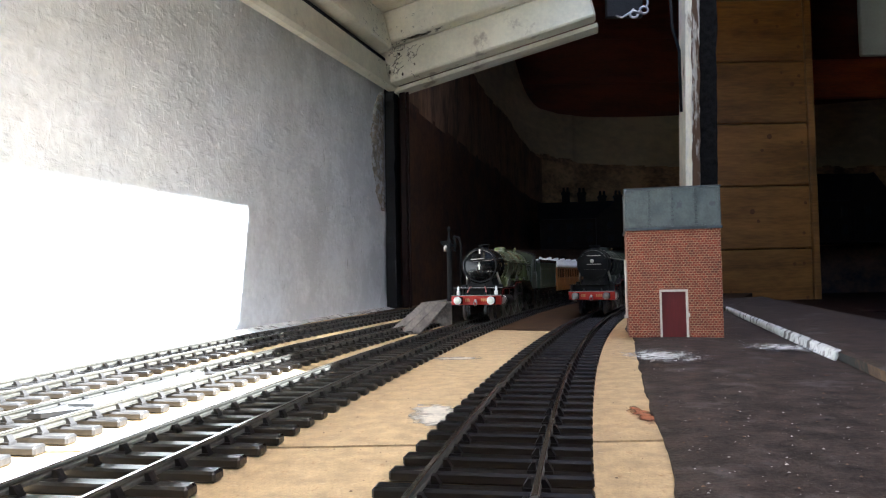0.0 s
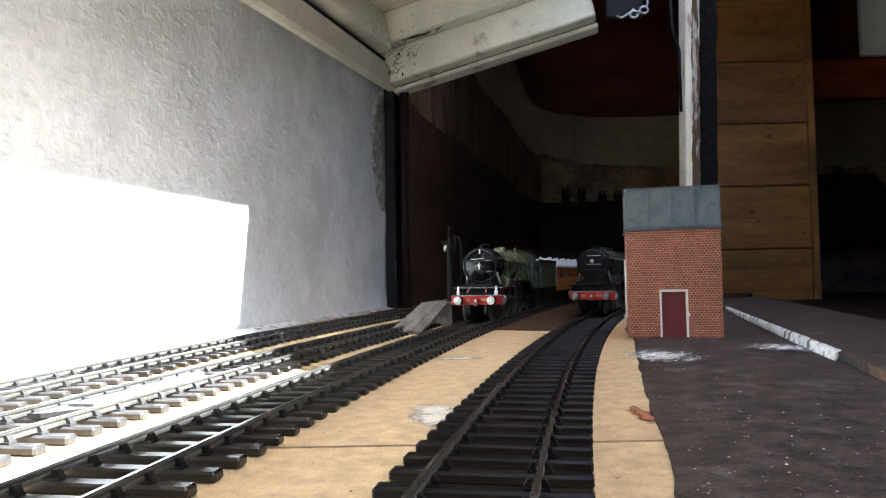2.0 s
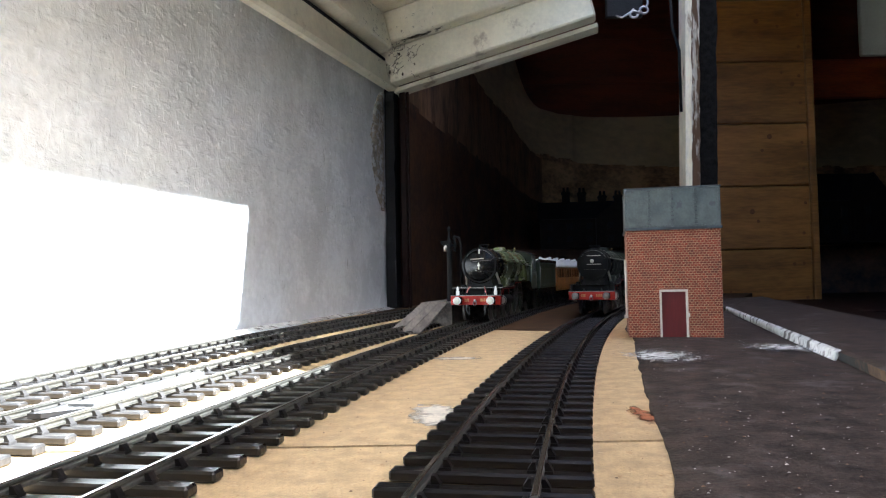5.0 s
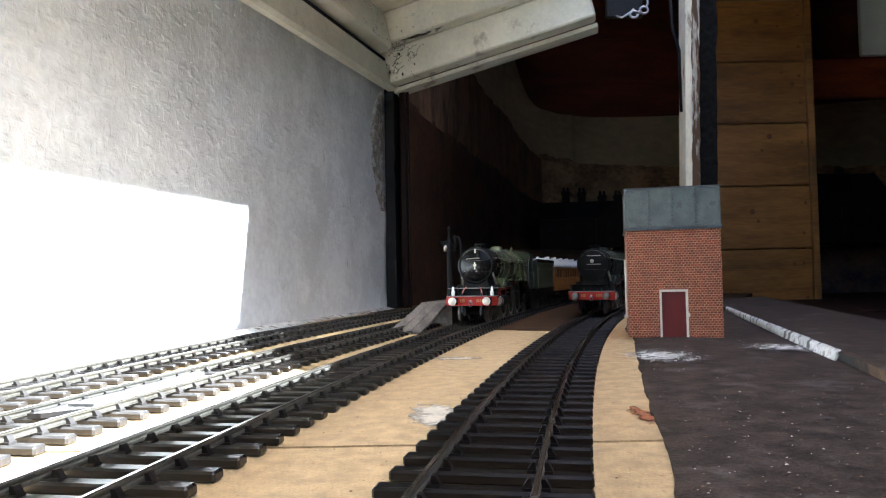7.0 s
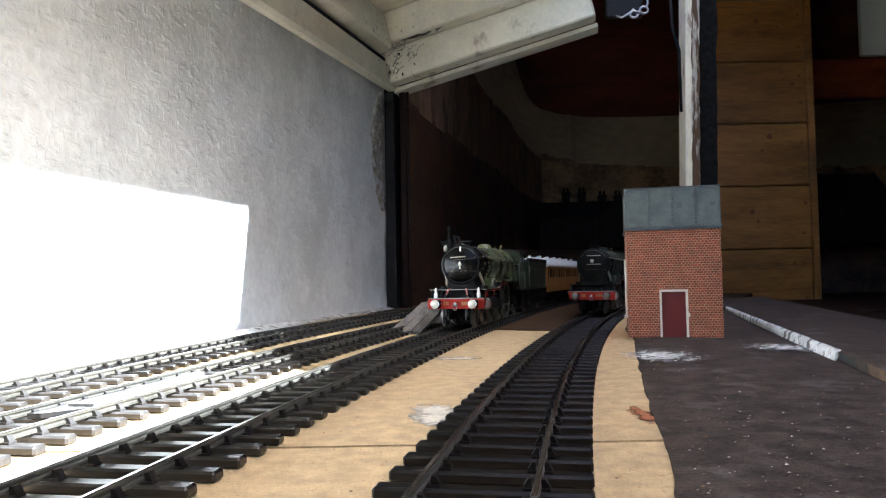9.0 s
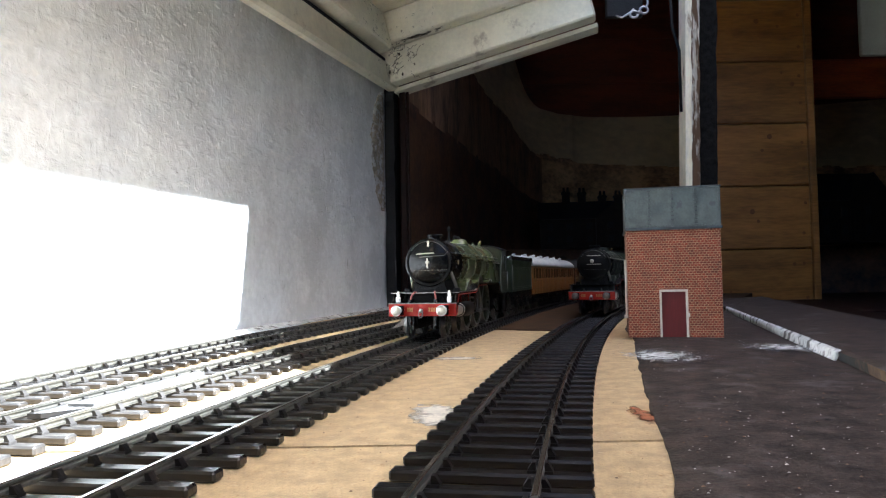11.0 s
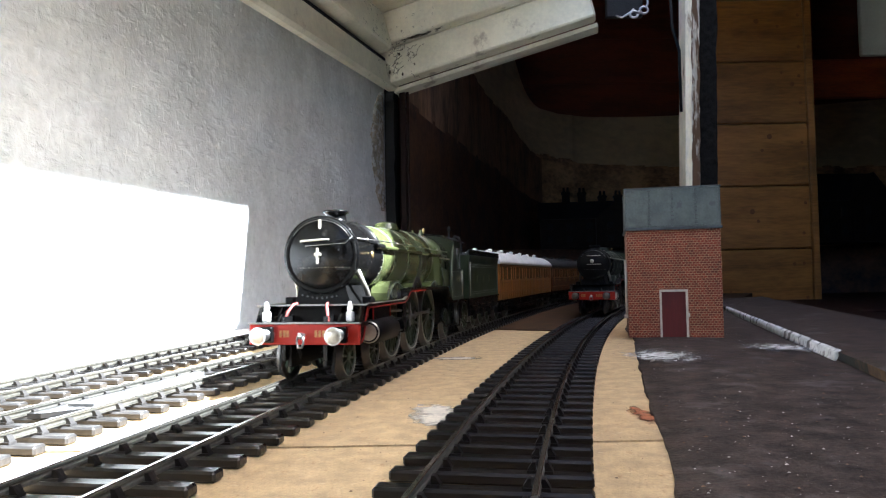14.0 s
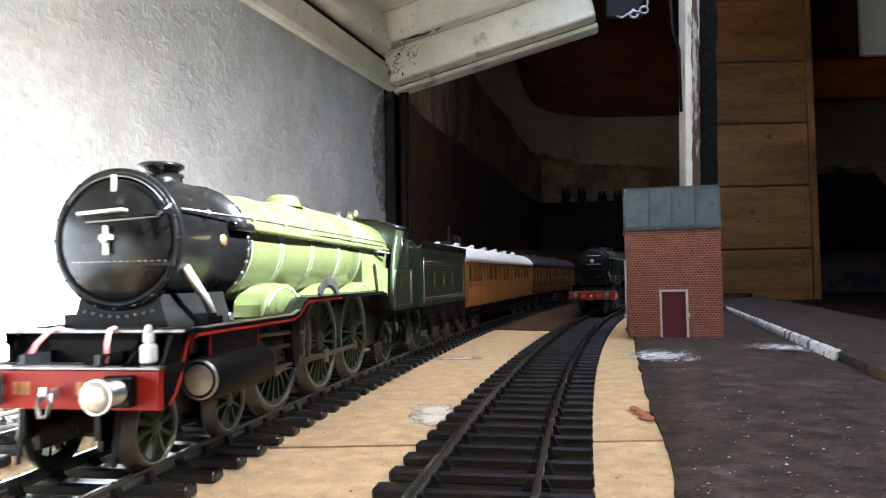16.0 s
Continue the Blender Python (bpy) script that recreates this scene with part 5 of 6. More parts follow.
def terrace():
    bm = bmesh.new()
    plan = [(0.02, 1.28), (0.20, 1.33), (0.42, 1.42), (0.66, 1.48), (1.0, 1.40), (1.40, 1.34)]
    rows = []
    for k in range(41):
        t = k / 40 * (len(plan) - 1)
        i = min(int(t), len(plan) - 2)
        a, b = plan[i], plan[i + 1]
        x, y = a[0] + (b[0] - a[0]) * (t - i), a[1] + (b[1] - a[1]) * (t - i)
        w = 0.012 * noise.noise(Vector((x * 12, 0, 1)))
        rows.append([bm.verts.new((x, y + w, -0.012)), bm.verts.new((x - 0.01, y + 0.03 + w, 0.05 + w)), bm.verts.new((x - 0.02, y + 0.05 + w, 0.085)), bm.verts.new((x - 0.04, y + 0.30, 0.09))])
    for a, b in zip(rows, rows[1:]):
        for i in range(3):
            bm.faces.new((a[i], b[i], b[i + 1], a[i + 1])).smooth = True
    r = bmesh.ops.extrude_face_region(bm, geom=bm.faces[:])
    for v in [g for g in r["geom"] if isinstance(g, bmesh.types.BMVert)]:
        v.co.z -= 0.004
    bmesh.ops.recalc_face_normals(bm, faces=bm.faces[:])
    tagged(mesh_object("embankment", bm, DARKHILL), "dark modelled embankment behind the tracks", "embankment", kind="structure")


def felt_edge(y):
    pts = ((-250, 8.0), (60, 20.0), (106, 34.3), (132, 41.2), (150, 45.4), (180, 51.5), (209, 58.6), (280, 75.9), (373, 99.2), (440, 112), (560, 150), (830, 246))
    for (a, p), (b, q) in zip(pts, pts[1:]):
        if y <= b:
            break
    return p + (q - p) * (y - a) / (b - a) + 1.1 * noise.noise(Vector((y * 0.06, 0, 0))) + 0.6 * noise.noise(Vector((y * 0.21, 4, 0)))


def felt():
    bm = bmesh.new()
    n = 260
    cols = 14
    rows = []
    for k in range(n + 1):
        y = -250 + 1080 * k / n
        a = felt_edge(y)
        b = max(142.5 + 0.283 * (y - 259) + 62, 160)
        row = [bm.verts.new((M(a - 0.2), M(y), M(0.05)))]
        for i in range(cols + 1):
            x = a + (b - a) * i / cols
            row.append(bm.verts.new((M(x), M(y), M(1.2 + 0.5 * noise.noise(Vector((x * 0.03, y * 0.03, 0))) - (0.3 if i == 0 else 0)))))
        rows.append(row)
    for a, b in zip(rows, rows[1:]):
        for i in range(cols + 1):
            bm.faces.new((a[i], a[i + 1], b[i + 1], b[i])).smooth = i > 0
    r = bmesh.ops.extrude_face_region(bm, geom=bm.faces[:])
    for v in [g for g in r["geom"] if isinstance(g, bmesh.types.BMVert)]:
        v.co.z = M(0.02)
    bmesh.ops.recalc_face_normals(bm, faces=bm.faces[:])
    tagged(mesh_object("roofing_felt", bm, FELT), "black roofing felt with a torn edge and white scuffs", "roofing felt", kind="structure")
    # felted plank along the outer side, with a strip of white filler
    th = base("felted_plank", pose(0, 0, 0), "felt-covered plank with a white flaking filler strip", "plank", kind="structure")
    bm = bmesh.new()
    rows = []
    for k in range(81):
        y = 180 + 570 * k / 80
        x = 142.5 + 0.283 * (y - 259)
        w = 0.7 * noise.noise(Vector((y * 0.05, 0, 7)))
        w2 = 1.2 * noise.noise(Vector((y * 0.03, 0, 17)))
        rows.append([bm.verts.new((M(x + a), M(y), M(z))) for a, z in ((1 + w, 0.6), (0.4 + w, 4.6), (2.6 + w, 5.4 + 0.4 * w), (28, 6.6 + w), (55 + w2, 7.6 + w2 * 0.5), (57 + w2, 6.8), (57 + w2, 0.6))])
    for a, b in zip(rows, rows[1:]):
        for i in range(6):
            f = bm.faces.new((a[i], a[i + 1], b[i + 1], b[i]))
            f.material_index = 1 if i in (0, 4) else 0
    bm.faces.new(rows[0])
    bm.faces.new(list(reversed(rows[-1])))
    bmesh.ops.recalc_face_normals(bm, faces=bm.faces[:])
    plank_edge = material("raw brown plank edge", (0.10, 0.06, 0.035), 0.8, vary=0.45, scale=60, fine=500, bump=0.5, stain=(0.02, 0.02, 0.02), stain_amount=0.6, stain_scale=50)
    part("plank", bm, [FELT, plank_edge], th, "black felt over a rough plank")
    bm = bmesh.new()
    rows = []
    for k in range(91):
        y = 258 + 345 * k / 90
        x = 142.5 + 0.283 * (y - 259)
        w = 0.3 * noise.noise(Vector((y * 0.05, 2, 7))) + 0.12 * noise.noise(Vector((y * 0.7, 2, 7)))
        tp = 1.0 - 0.75 * (y - 258) / 345
        rows.append([bm.verts.new((M(x + a), M(y), M(z))) for a, z in ((-1.5 * tp + w, 1.3), (-1.0 * tp + w * 0.6, 1.9), (-0.8, 2.0), (-0.5 + w, 4.3 + 0.3 * w), (1.4 * tp + 3 * w, 5.3 + 0.2 * w), (1.5 * tp + 3 * w, 4.6), (-0.6, 1.2))])
    for a, b in zip(rows, rows[1:]):
        for i in range(7):
            bm.faces.new((a[i], a[(i + 1) % 7], b[(i + 1) % 7], b[i])).smooth = True
    bm.faces.new(rows[0])
    bm.faces.new(list(reversed(rows[-1])))
    bmesh.ops.recalc_face_normals(bm, faces=bm.faces[:])
    part("filler_strip", bm, WHITESTRIP, th, "white flaking filler strip")


def blotch(name, cx, cy, rx, ry, z, mat, label, seed, thick=0.12):
    """A thin uneven smear lying on a surface (millimetres)."""
    bm = bmesh.new()
    n = 40
    ring = []
    for k in range(n):
        a = 2 * math.pi * k / n
        q = 1 + 0.45 * noise.noise(Vector((math.cos(a) * 1.6, math.sin(a) * 1.6, seed))) + 0.2 * noise.noise(Vector((math.cos(a) * 6, math.sin(a) * 6, seed)))
        ring.append((cx + rx * q * math.cos(a), cy + ry * q * math.sin(a)))
    add_prism(bm, [(M(a), M(b)) for a, b in ring], M(z), M(z + thick), "Z")
    return tagged(mesh_object(name, bm, mat), label, "stain", kind="structure")


def smear_material(name, colour, cover, scale):
    """A broken, worn deposit: flecks of colour with clear gaps between."""
    m = material(name, colour, 0.8, vary=0.2, scale=200, fine=900, bump=0.2)
    n, l = m.node_tree.nodes, m.node_tree.links
    b = n["Principled BSDF"]
    tc = n.new("ShaderNodeTexCoord")
    t = n.new("ShaderNodeTexNoise")
    t.inputs["Scale"].default_value, t.inputs["Detail"].default_value, t.inputs["Roughness"].default_value = scale, 8, 0.72
    g = n.new("ShaderNodeTexGradient")
    g.gradient_type = "SPHERICAL"
    mp = n.new("ShaderNodeMapping")
    mp.inputs["Location"].default_value, mp.inputs["Scale"].default_value = (-1, -1, 0), (2, 2, 0)
    l.new(tc.outputs["Generated"], mp.inputs[0])
    l.new(mp.outputs[0], g.inputs[0])
    l.new(tc.outputs["Object"], t.inputs[0])
    add = n.new("ShaderNodeMath")
    add.operation = "MULTIPLY_ADD"
    l.new(g.outputs["Fac"], add.inputs[0])
    add.inputs[1].default_value = 0.28
    l.new(t.outputs["Fac"], add.inputs[2])
    r = n.new("ShaderNodeMapRange")
    r.inputs["From Min"].default_value, r.inputs["From Max"].default_value = 0.72 - cover, 0.92 - cover
    l.new(add.outputs[0], r.inputs["Value"])
    l.new(r.outputs[0], b.inputs["Alpha"])
    return m


def water_tower():
    m = pose(0.1187, 0.3647, 0.0012, 0, 0, -13.2) @ Matrix.Scale(0.94, 4)
    th = base("water_tower", m, "red brick model water tower with grey riveted tank", "model building")
    bm_ = bpy.data.materials.new("printed brick paper")
    bm_.use_nodes = True
    n, l = bm_.node_tree.nodes, bm_.node_tree.links
    b = n["Principled BSDF"]
    b.inputs["Roughness"].default_value = 0.7
    uv = n.new("ShaderNodeTexCoord")
    br = n.new("ShaderNodeTexBrick")
    br.inputs["Color1"].default_value = (0.25, 0.037, 0.011, 1)
    br.inputs["Color2"].default_value = (0.135, 0.021, 0.007, 1)
    br.inputs["Mortar"].default_value = (0.47, 0.285, 0.16, 1)
    br.inputs["Scale"].default_value = 100.0
    br.inputs["Brick Width"].default_value, br.inputs["Row Height"].default_value, br.inputs["Mortar Size"].default_value = 0.186, 0.129, 0.0110
    br.inputs["Bias"].default_value = 0.0
    l.new(uv.outputs["UV"], br.inputs["Vector"])
    ns = n.new("ShaderNodeTexNoise")
    ns.inputs["Scale"].default_value = 160
    l.new(uv.outputs["Object"], ns.inputs["Vector"])
    mr = n.new("ShaderNodeMapRange")
    mr.inputs["To Min"].default_value, mr.inputs["To Max"].default_value = 0.45, 1.2
    l.new(ns.outputs["Fac"], mr.inputs["Value"])
    sc = n.new("ShaderNodeVectorMath")
    sc.operation = "SCALE"
    l.new(br.outputs["Color"], sc.inputs[0])
    l.new(mr.outputs[0], sc.inputs["Scale"])
    l.new(sc.outputs[0], b.inputs["Base Color"])
    bp = n.new("ShaderNodeBump")
    bp.inputs["Strength"].default_value, bp.inputs["Distance"].default_value, bp.invert = 0.35, 0.0002, True
    l.new(br.outputs["Fac"], bp.inputs["Height"])
    l.new(bp.outputs[0], b.inputs["Normal"])

    def brick_box(x0, x1, y0, y1, z0, z1):
        bm = box(x0, x1, y0, y1, z0, z1)
        lay = bm.loops.layers.uv.new("uv")
        bm.normal_update()
        for f in bm.faces:
            ax = abs(f.normal.x) > abs(f.normal.y)
            for lp in f.loops:
                c = lp.vert.co
                lp[lay].uv = ((c.y if ax else c.x) + 0.1, c.z + 0.0)
        return bm
    w, d = 0.0247, 0.052
    part("wall", brick_box(-w, -0.0080, 0, 0.0025, 0, 0.0590), bm_, th, "red brick front wall")
    part("wall", brick_box(0.0069, w, 0, 0.0025, 0, 0.0590), bm_, th, "red brick front wall")
    part("wall", brick_box(-0.0080, 0.0069, 0, 0.0025, 0.0262, 0.0590), bm_, th, "red brick front wall")
    part("wall", brick_box(-w, -w + 0.0025, 0.0026, d, 0, 0.0590), bm_, th)
    part("wall", brick_box(w - 0.0025, w, 0.0026, d, 0, 0.0590), bm_, th)
    part("wall", brick_box(-w + 0.0026, w - 0.0026, d - 0.0025, d, 0, 0.0590), bm_, th)
    frame_mat = material("off-white printed stone", (0.52, 0.47, 0.41), 0.7, vary=0.15, scale=300, bump=0.1)
    door_mat = material("maroon door paint", (0.105, 0.009, 0.009), 0.45, vary=0.15, scale=150, bump=0.1, stretch=(1, 1, 0.2))
    dr = part("door", box(-0.0069, 0.0058, 0.0012, 0.0024, 0, 0.0250), door_mat, th, "maroon plain door")
    fr = bmesh.new()
    add_box(fr, -0.0080, -0.0069, -0.0003, 0.0024, 0, 0.0262)
    add_box(fr, 0.0058, 0.0069, -0.0003, 0.0024, 0, 0.0262)
    add_box(fr, -0.0069, 0.0058, -0.0003, 0.0024, 0.0250, 0.0262)
    add_box(fr, 0.0069, 0.0076, -0.0003, 0.0004, 0.0112, 0.0134)
    part("door_frame", fr, frame_mat, th, "off-white door frame")
    part("lintel", brick_box(-0.0085, 0.0075, -0.0002, 0.0004, 0.0263, 0.0300), bm_, th)
    tank_mat = material("blue-grey riveted tank paint", (0.082, 0.100, 0.097), 0.55, vary=0.25, scale=120, fine=900, bump=0.15, stain=(0.07, 0.075, 0.08), stain_amount=0.05, stain_scale=120)
    rim_mat = material("darker grey flange paint", (0.045, 0.054, 0.06), 0.5, vary=0.25, scale=200, bump=0.15)
    tank = part("tank", box(-w - 0.0004, w + 0.0004, -0.0008, d + 0.0008, 0.0606, 0.0818, 0.0002), tank_mat, th, "blue-grey riveted water tank")
    part("flange", box(-w - 0.0010, w + 0.0010, -0.0016, d + 0.0016, 0.0590, 0.0606, 0.0002), rim_mat, tank, "dark bottom flange")
    part("rim", box(-w - 0.0007, w + 0.0007, -0.0012, d + 0.0012, 0.0818, 0.0826, 0.0001), rim_mat, tank, "dark top rim")
    bm, rv = bmesh.new(), bmesh.new()
    for x in (-0.0243, -0.0122, 0.0, 0.0122, 0.0243):
        add_box(bm, x - 0.0007, x + 0.0007, -0.00125, -0.0007, 0.0607, 0.0817)
        for k in range(9):
            for e in (-0.00035, 0.00035) if abs(x) < 0.02 else (0.0,):
                add_lathe(rv, [(0.00034, -0.0019), (0.00042, -0.0012)], "Y", (x + e, 0, 0.0622 + 0.0180 * k / 8), 6)
    for k in range(31):
        for z in (0.0612, 0.0811):
            add_lathe(rv, [(0.00026, -0.0014), (0.0003, -0.0007)], "Y", (-0.0236 + 0.0472 * k / 30, 0, z), 6)
    part("seam_strap", bm, tank_mat, tank)
    part("rivets", rv, rim_mat, tank)
    part("downpipe", tube([(-w - 0.0009, 0.003, 0.0105), (-w - 0.0009, 0.003, 0.043)], 0.0006, 8), frame_mat, th, "thin white downpipe")
    part("pipe_foot", box(-w - 0.0022, -w - 0.0002, 0.002, 0.004, 0.0105, 0.0125, 0.0002), frame_mat, th)
    return th


def bed_plate():
    """A flat plate between the rails of the sunlit track, with a scrap of grey card on it."""
    mat = material("black gloss plate", (0.035, 0.034, 0.033), 0.3, vary=0.3, scale=120, fine=900, bump=0.2, spec=0.6)
    bm = bmesh.new()
    rows = []
    for k in range(13):
        y = 172 + 74 * k / 12
        c = line_b(y)
        w = 6.6 * min(1.0, 0.25 + k / 2.0, 0.25 + (12 - k) / 4.0)
        rows.append([bm.verts.new((M(c + x), M(y), M(z))) for x, z in ((-6.9, 2.2), (-6.9, 3.4), (-6.9 + 2 * w, 3.4), (-6.9 + 2 * w, 2.2))])
    for a, b in zip(rows, rows[1:]):
        for i in range(4):
            bm.faces.new((a[i], a[(i + 1) % 4], b[(i + 1) % 4], b[i]))
    bm.faces.new(rows[0])
    bm.faces.new(list(reversed(rows[-1])))
    bmesh.ops.recalc_face_normals(bm, faces=bm.faces[:])
    tagged(mesh_object("bed_plate", bm, mat), "black plate lying on the sleepers between the rails", "plate")
    card = material("ribbed grey card", (0.13, 0.13, 0.125), 0.8, vary=0.4, scale=300, fine=1500, bump=0.6, stretch=(1, 0.3, 1))
    c = line_b(189)
    tagged(mesh_object("card_scrap", prism([(M(c - 5.5), 0.182), (M(c + 1.5), 0.181), (M(c + 5.0), 0.196), (M(c - 1.5), 0.198)], M(3.42), M(3.9), "Z"), card), "scrap of ribbed grey card on the black plate", "card")


def platform_ramp():
    th = base("platform_ramp", pose(0, 0, 0), "grey weathered wooden platform ramp between the tracks", "platform")
    a0, a1, b0, b1 = (-35.5, 425.0), (-14.5, 433.0), (-15.5, 492.0), (3.0, 499.0)
    zs = (1.0, 17.0)
    n = 3
    for k in range(n):
        bm = bmesh.new()
        u0, u1 = k / n + 0.008, (k + 1) / n - 0.008
        def p(u, v, dz):
            x = (a0[0] + (a1[0] - a0[0]) * u) * (1 - v) + (b0[0] + (b1[0] - b0[0]) * u) * v
            y = (a0[1] + (a1[1] - a0[1]) * u) * (1 - v) + (b0[1] + (b1[1] - b0[1]) * u) * v
            return bm.verts.new((M(x), M(y), M(zs[0] + (zs[1] - zs[0]) * v + dz)))
        t = [p(u0, 0, 0), p(u1, 0, 0), p(u1, 1, 0), p(u0, 1, 0)]
        q = [p(u0, 0, -0.95), p(u1, 0, -0.95), p(u1, 1, -2), p(u0, 1, -2)]
        bm.faces.new(t)
        bm.faces.new(list(reversed(q)))
        for i in range(4):
            bm.faces.new((t[i], q[i], q[(i + 1) % 4], t[(i + 1) % 4]))
        bmesh.ops.recalc_face_normals(bm, faces=bm.faces[:])
        part("plank", bm, OLDWOOD, th, "grey weathered plank")
    # level platform beyond
    bm = bmesh.new()
    rows = []
    for k in range(21):
        y = 499 + 420 * k / 20
        c = line_c(y)
        rows.append([bm.verts.new((M(x), M(y - 3), M(z))) for x, z in ((c - 41 - 3, 0.2), (c - 41 - 3, 17.0), (c - 22, 17.0), (c - 22, 0.2))])
    for a, b in zip(rows, rows[1:]):
        for i in range(4):
            bm.faces.new((a[i], a[(i + 1) % 4], b[(i + 1) % 4], b[i]))
    bm.faces.new(rows[0])
    bm.faces.new(list(reversed(rows[-1])))
    bmesh.ops.recalc_face_normals(bm, faces=bm.faces[:])
    part("platform_deck", bm, OLDWOOD, th, "grey weathered platform")


def signal():
    m = pose(0.0045, 0.508, 0.0168)
    th = base("signal_post", m, "small black model railway signal with lattice arm", "railway signal")
    part("post", lathe([(0.0024, 0), (0.0024, 0.003), (0.0021, 0.0035), (0.0018, 0.040), (0.0016, 0.0405), (0.0016, 0.044), (0.0009, 0.0445), (0.0008, 0.052), (0.0003, 0.053)], "Z", seg=12), MATT_BLACK, th)
    part("arm", add_box(box(-0.006, 0.002, -0.0012, -0.0008, 0.041, 0.0436), -0.003, 0.003, -0.0012, 0.002, 0.0365, 0.0372), MATT_BLACK, th, "black signal arm")
    part("lamp", lathe([(0.0013, 0.036), (0.0014, 0.039), (0.0005, 0.0405)], "Z", (-0.0028, -0.0015, 0), 10), STEEL, th, "small bright lamp")
    part("ladder", tube([(0.0085, 0.002, 0.0), (0.0085, 0.002, 0.042), (0.007, 0.002, 0.046), (0.004, 0.002, 0.047), (0.003, 0.002, 0.045)], 0.0009, 6), MATT_BLACK, th, "thin bent rail")
    part("crosspiece", add_box(box(-0.0045, 0.0055, -0.0008, 0.0008, 0.0395, 0.0412, 0.0002), 0.0035, 0.0050, -0.0009, 0.0009, 0.036, 0.046, 0.0002), MATT_BLACK, th)
    part("finial", lathe([(0.0005, 0.050), (0.0016, 0.0515), (0.0005, 0.054)], "Z", seg=10), MATT_BLACK, th)


def latch():
    """Metal hook and link at the end of the roof rail."""
    th = base("hasp", pose(0.2125, 0.752, 0.3195), "bright metal hook and wing link on the roof end", "latch")
    for x, z in ((-0.002, -0.006), (0.009, -0.0015)):
        part("loop", tube([(x + 0.0043 * math.cos(a), 0, z + 0.0036 * math.sin(a)) for a in [2 * math.pi * k / 20 for k in range(21)]], 0.0013, 8), STEEL, th, "bright metal loop")
    part("neck", tube([(0.0012, 0, -0.0045), (0.006, 0, -0.003)], 0.002, 8), STEEL, th)
    part("tongue", tube([(0.011, 0, 0.0015), (0.0135, 0, 0.006), (0.0125, 0, 0.012)], 0.0014, 8), STEEL, th)
    part("hook", tube([(-0.020, 0.004, -0.006), (-0.014, 0.002, -0.0085), (-0.006, 0, -0.004), (-0.002, 0, 0.0)], 0.0012, 8), STEEL, th, "bright wire hook")
    part("plate", box(-0.030, 0.010, 0.006, 0.014, -0.006, 0.040, 0.001), BLACKTAR, th, "black bracket")


def bare_plaster():
    """Crumbling beige plaster at the end of the white wall: a thin ragged skin on its face."""
    bm = bmesh.new()
    n = 70
    lft, rgt = [], []
    for k in range(n + 1):
        z = 0.11 + 0.135 * k / n
        w = 0.006 * noise.noise(Vector((0, 3, z * 60))) + 0.003 * noise.noise(Vector((0, 3, z * 220)))
        width = (0.040 + 1.6 * w) * math.sin(math.pi * min(1, max(0.03, k / n))) ** 0.5
        lft.append((0.797 - width, z))
        rgt.append((0.797 + 0.003 * noise.noise(Vector((0, 8, z * 150))), z))
    rows = []
    for (ya, z), (yb, _) in zip(lft, rgt):
        row = []
        for q in range(7):
            y = ya + (yb - ya) * q / 6
            bulge = 0.0022 * (0 < q < 6) * (0.6 + noise.noise(Vector((y * 300, 0, z * 300))))
            row.append(bm.verts.new(Vector((wall_x(y * 1000) * MM, y, z)) + Vector((0.975, -0.22, 0)) * (0.0004 + bulge)))
        rows.append(row)
    for a, b in zip(rows, rows[1:]):
        for q in range(6):
            bm.faces.new((a[q], a[q + 1], b[q + 1], b[q])).smooth = True
    r = bmesh.ops.extrude_face_region(bm, geom=bm.faces[:])
    for v in [g for g in r["geom"] if isinstance(g, bmesh.types.BMVert)]:
        v.co += Vector((-0.975, 0.22, 0)) * 0.004
    bmesh.ops.recalc_face_normals(bm, faces=bm.faces[:])
    mat = material("crumbling beige plaster", (0.30, 0.26, 0.20), 0.9, vary=0.4, scale=90, fine=500, bump=0.8, bump_dist=0.002, stain=(0.5, 0.5, 0.49), stain_amount=0.4, stain_scale=120)
    tagged(mesh_object("bare_plaster", bm, mat), "crumbling beige plaster where the limewash has fallen", "plaster", kind="structure")


def wall_ridges():
    """Sparse trowel ridges and nibs that stand out of the limewash."""
    rnd = random.Random(31)
    bm = bmesh.new()
    for _ in range(380):
        y, z = rnd.uniform(120, 795), rnd.uniform(6, 250)
        ang = rnd.choice((rnd.uniform(0.9, 1.9), rnd.uniform(0.9, 1.9), rnd.uniform(-0.3, 0.3), rnd.uniform(0, 3)))
        length = rnd.uniform(1.0, 5.5) * rnd.choice((0.5, 1, 1))
        bend = rnd.uniform(-0.25, 0.25)
        pts = []
        for k in range(4):
            yy, zz = y + length * (k / 3 - 0.5) * math.cos(ang + bend * k), z + length * (k / 3 - 0.5) * math.sin(ang + bend * k)
            pt = Vector((wall_x(yy) * MM, yy * MM, zz * MM))
            d = 0.9 * noise.noise(pt * 14) + 0.6 * noise.noise(pt * 70)
            pts.append(pt + Vector((0.975, -0.22, 0)) * (d - 0.8 + (-0.02 if k in (1, 2) else -0.2)) * MM)
        add_tube(bm, pts, rnd.uniform(0.00015, 0.0004), 5)
    tagged(mesh_object("trowel_ridges", bm, PLASTER), "fine ridges and nibs in the white limewash", "plaster ridges", kind="stuff")


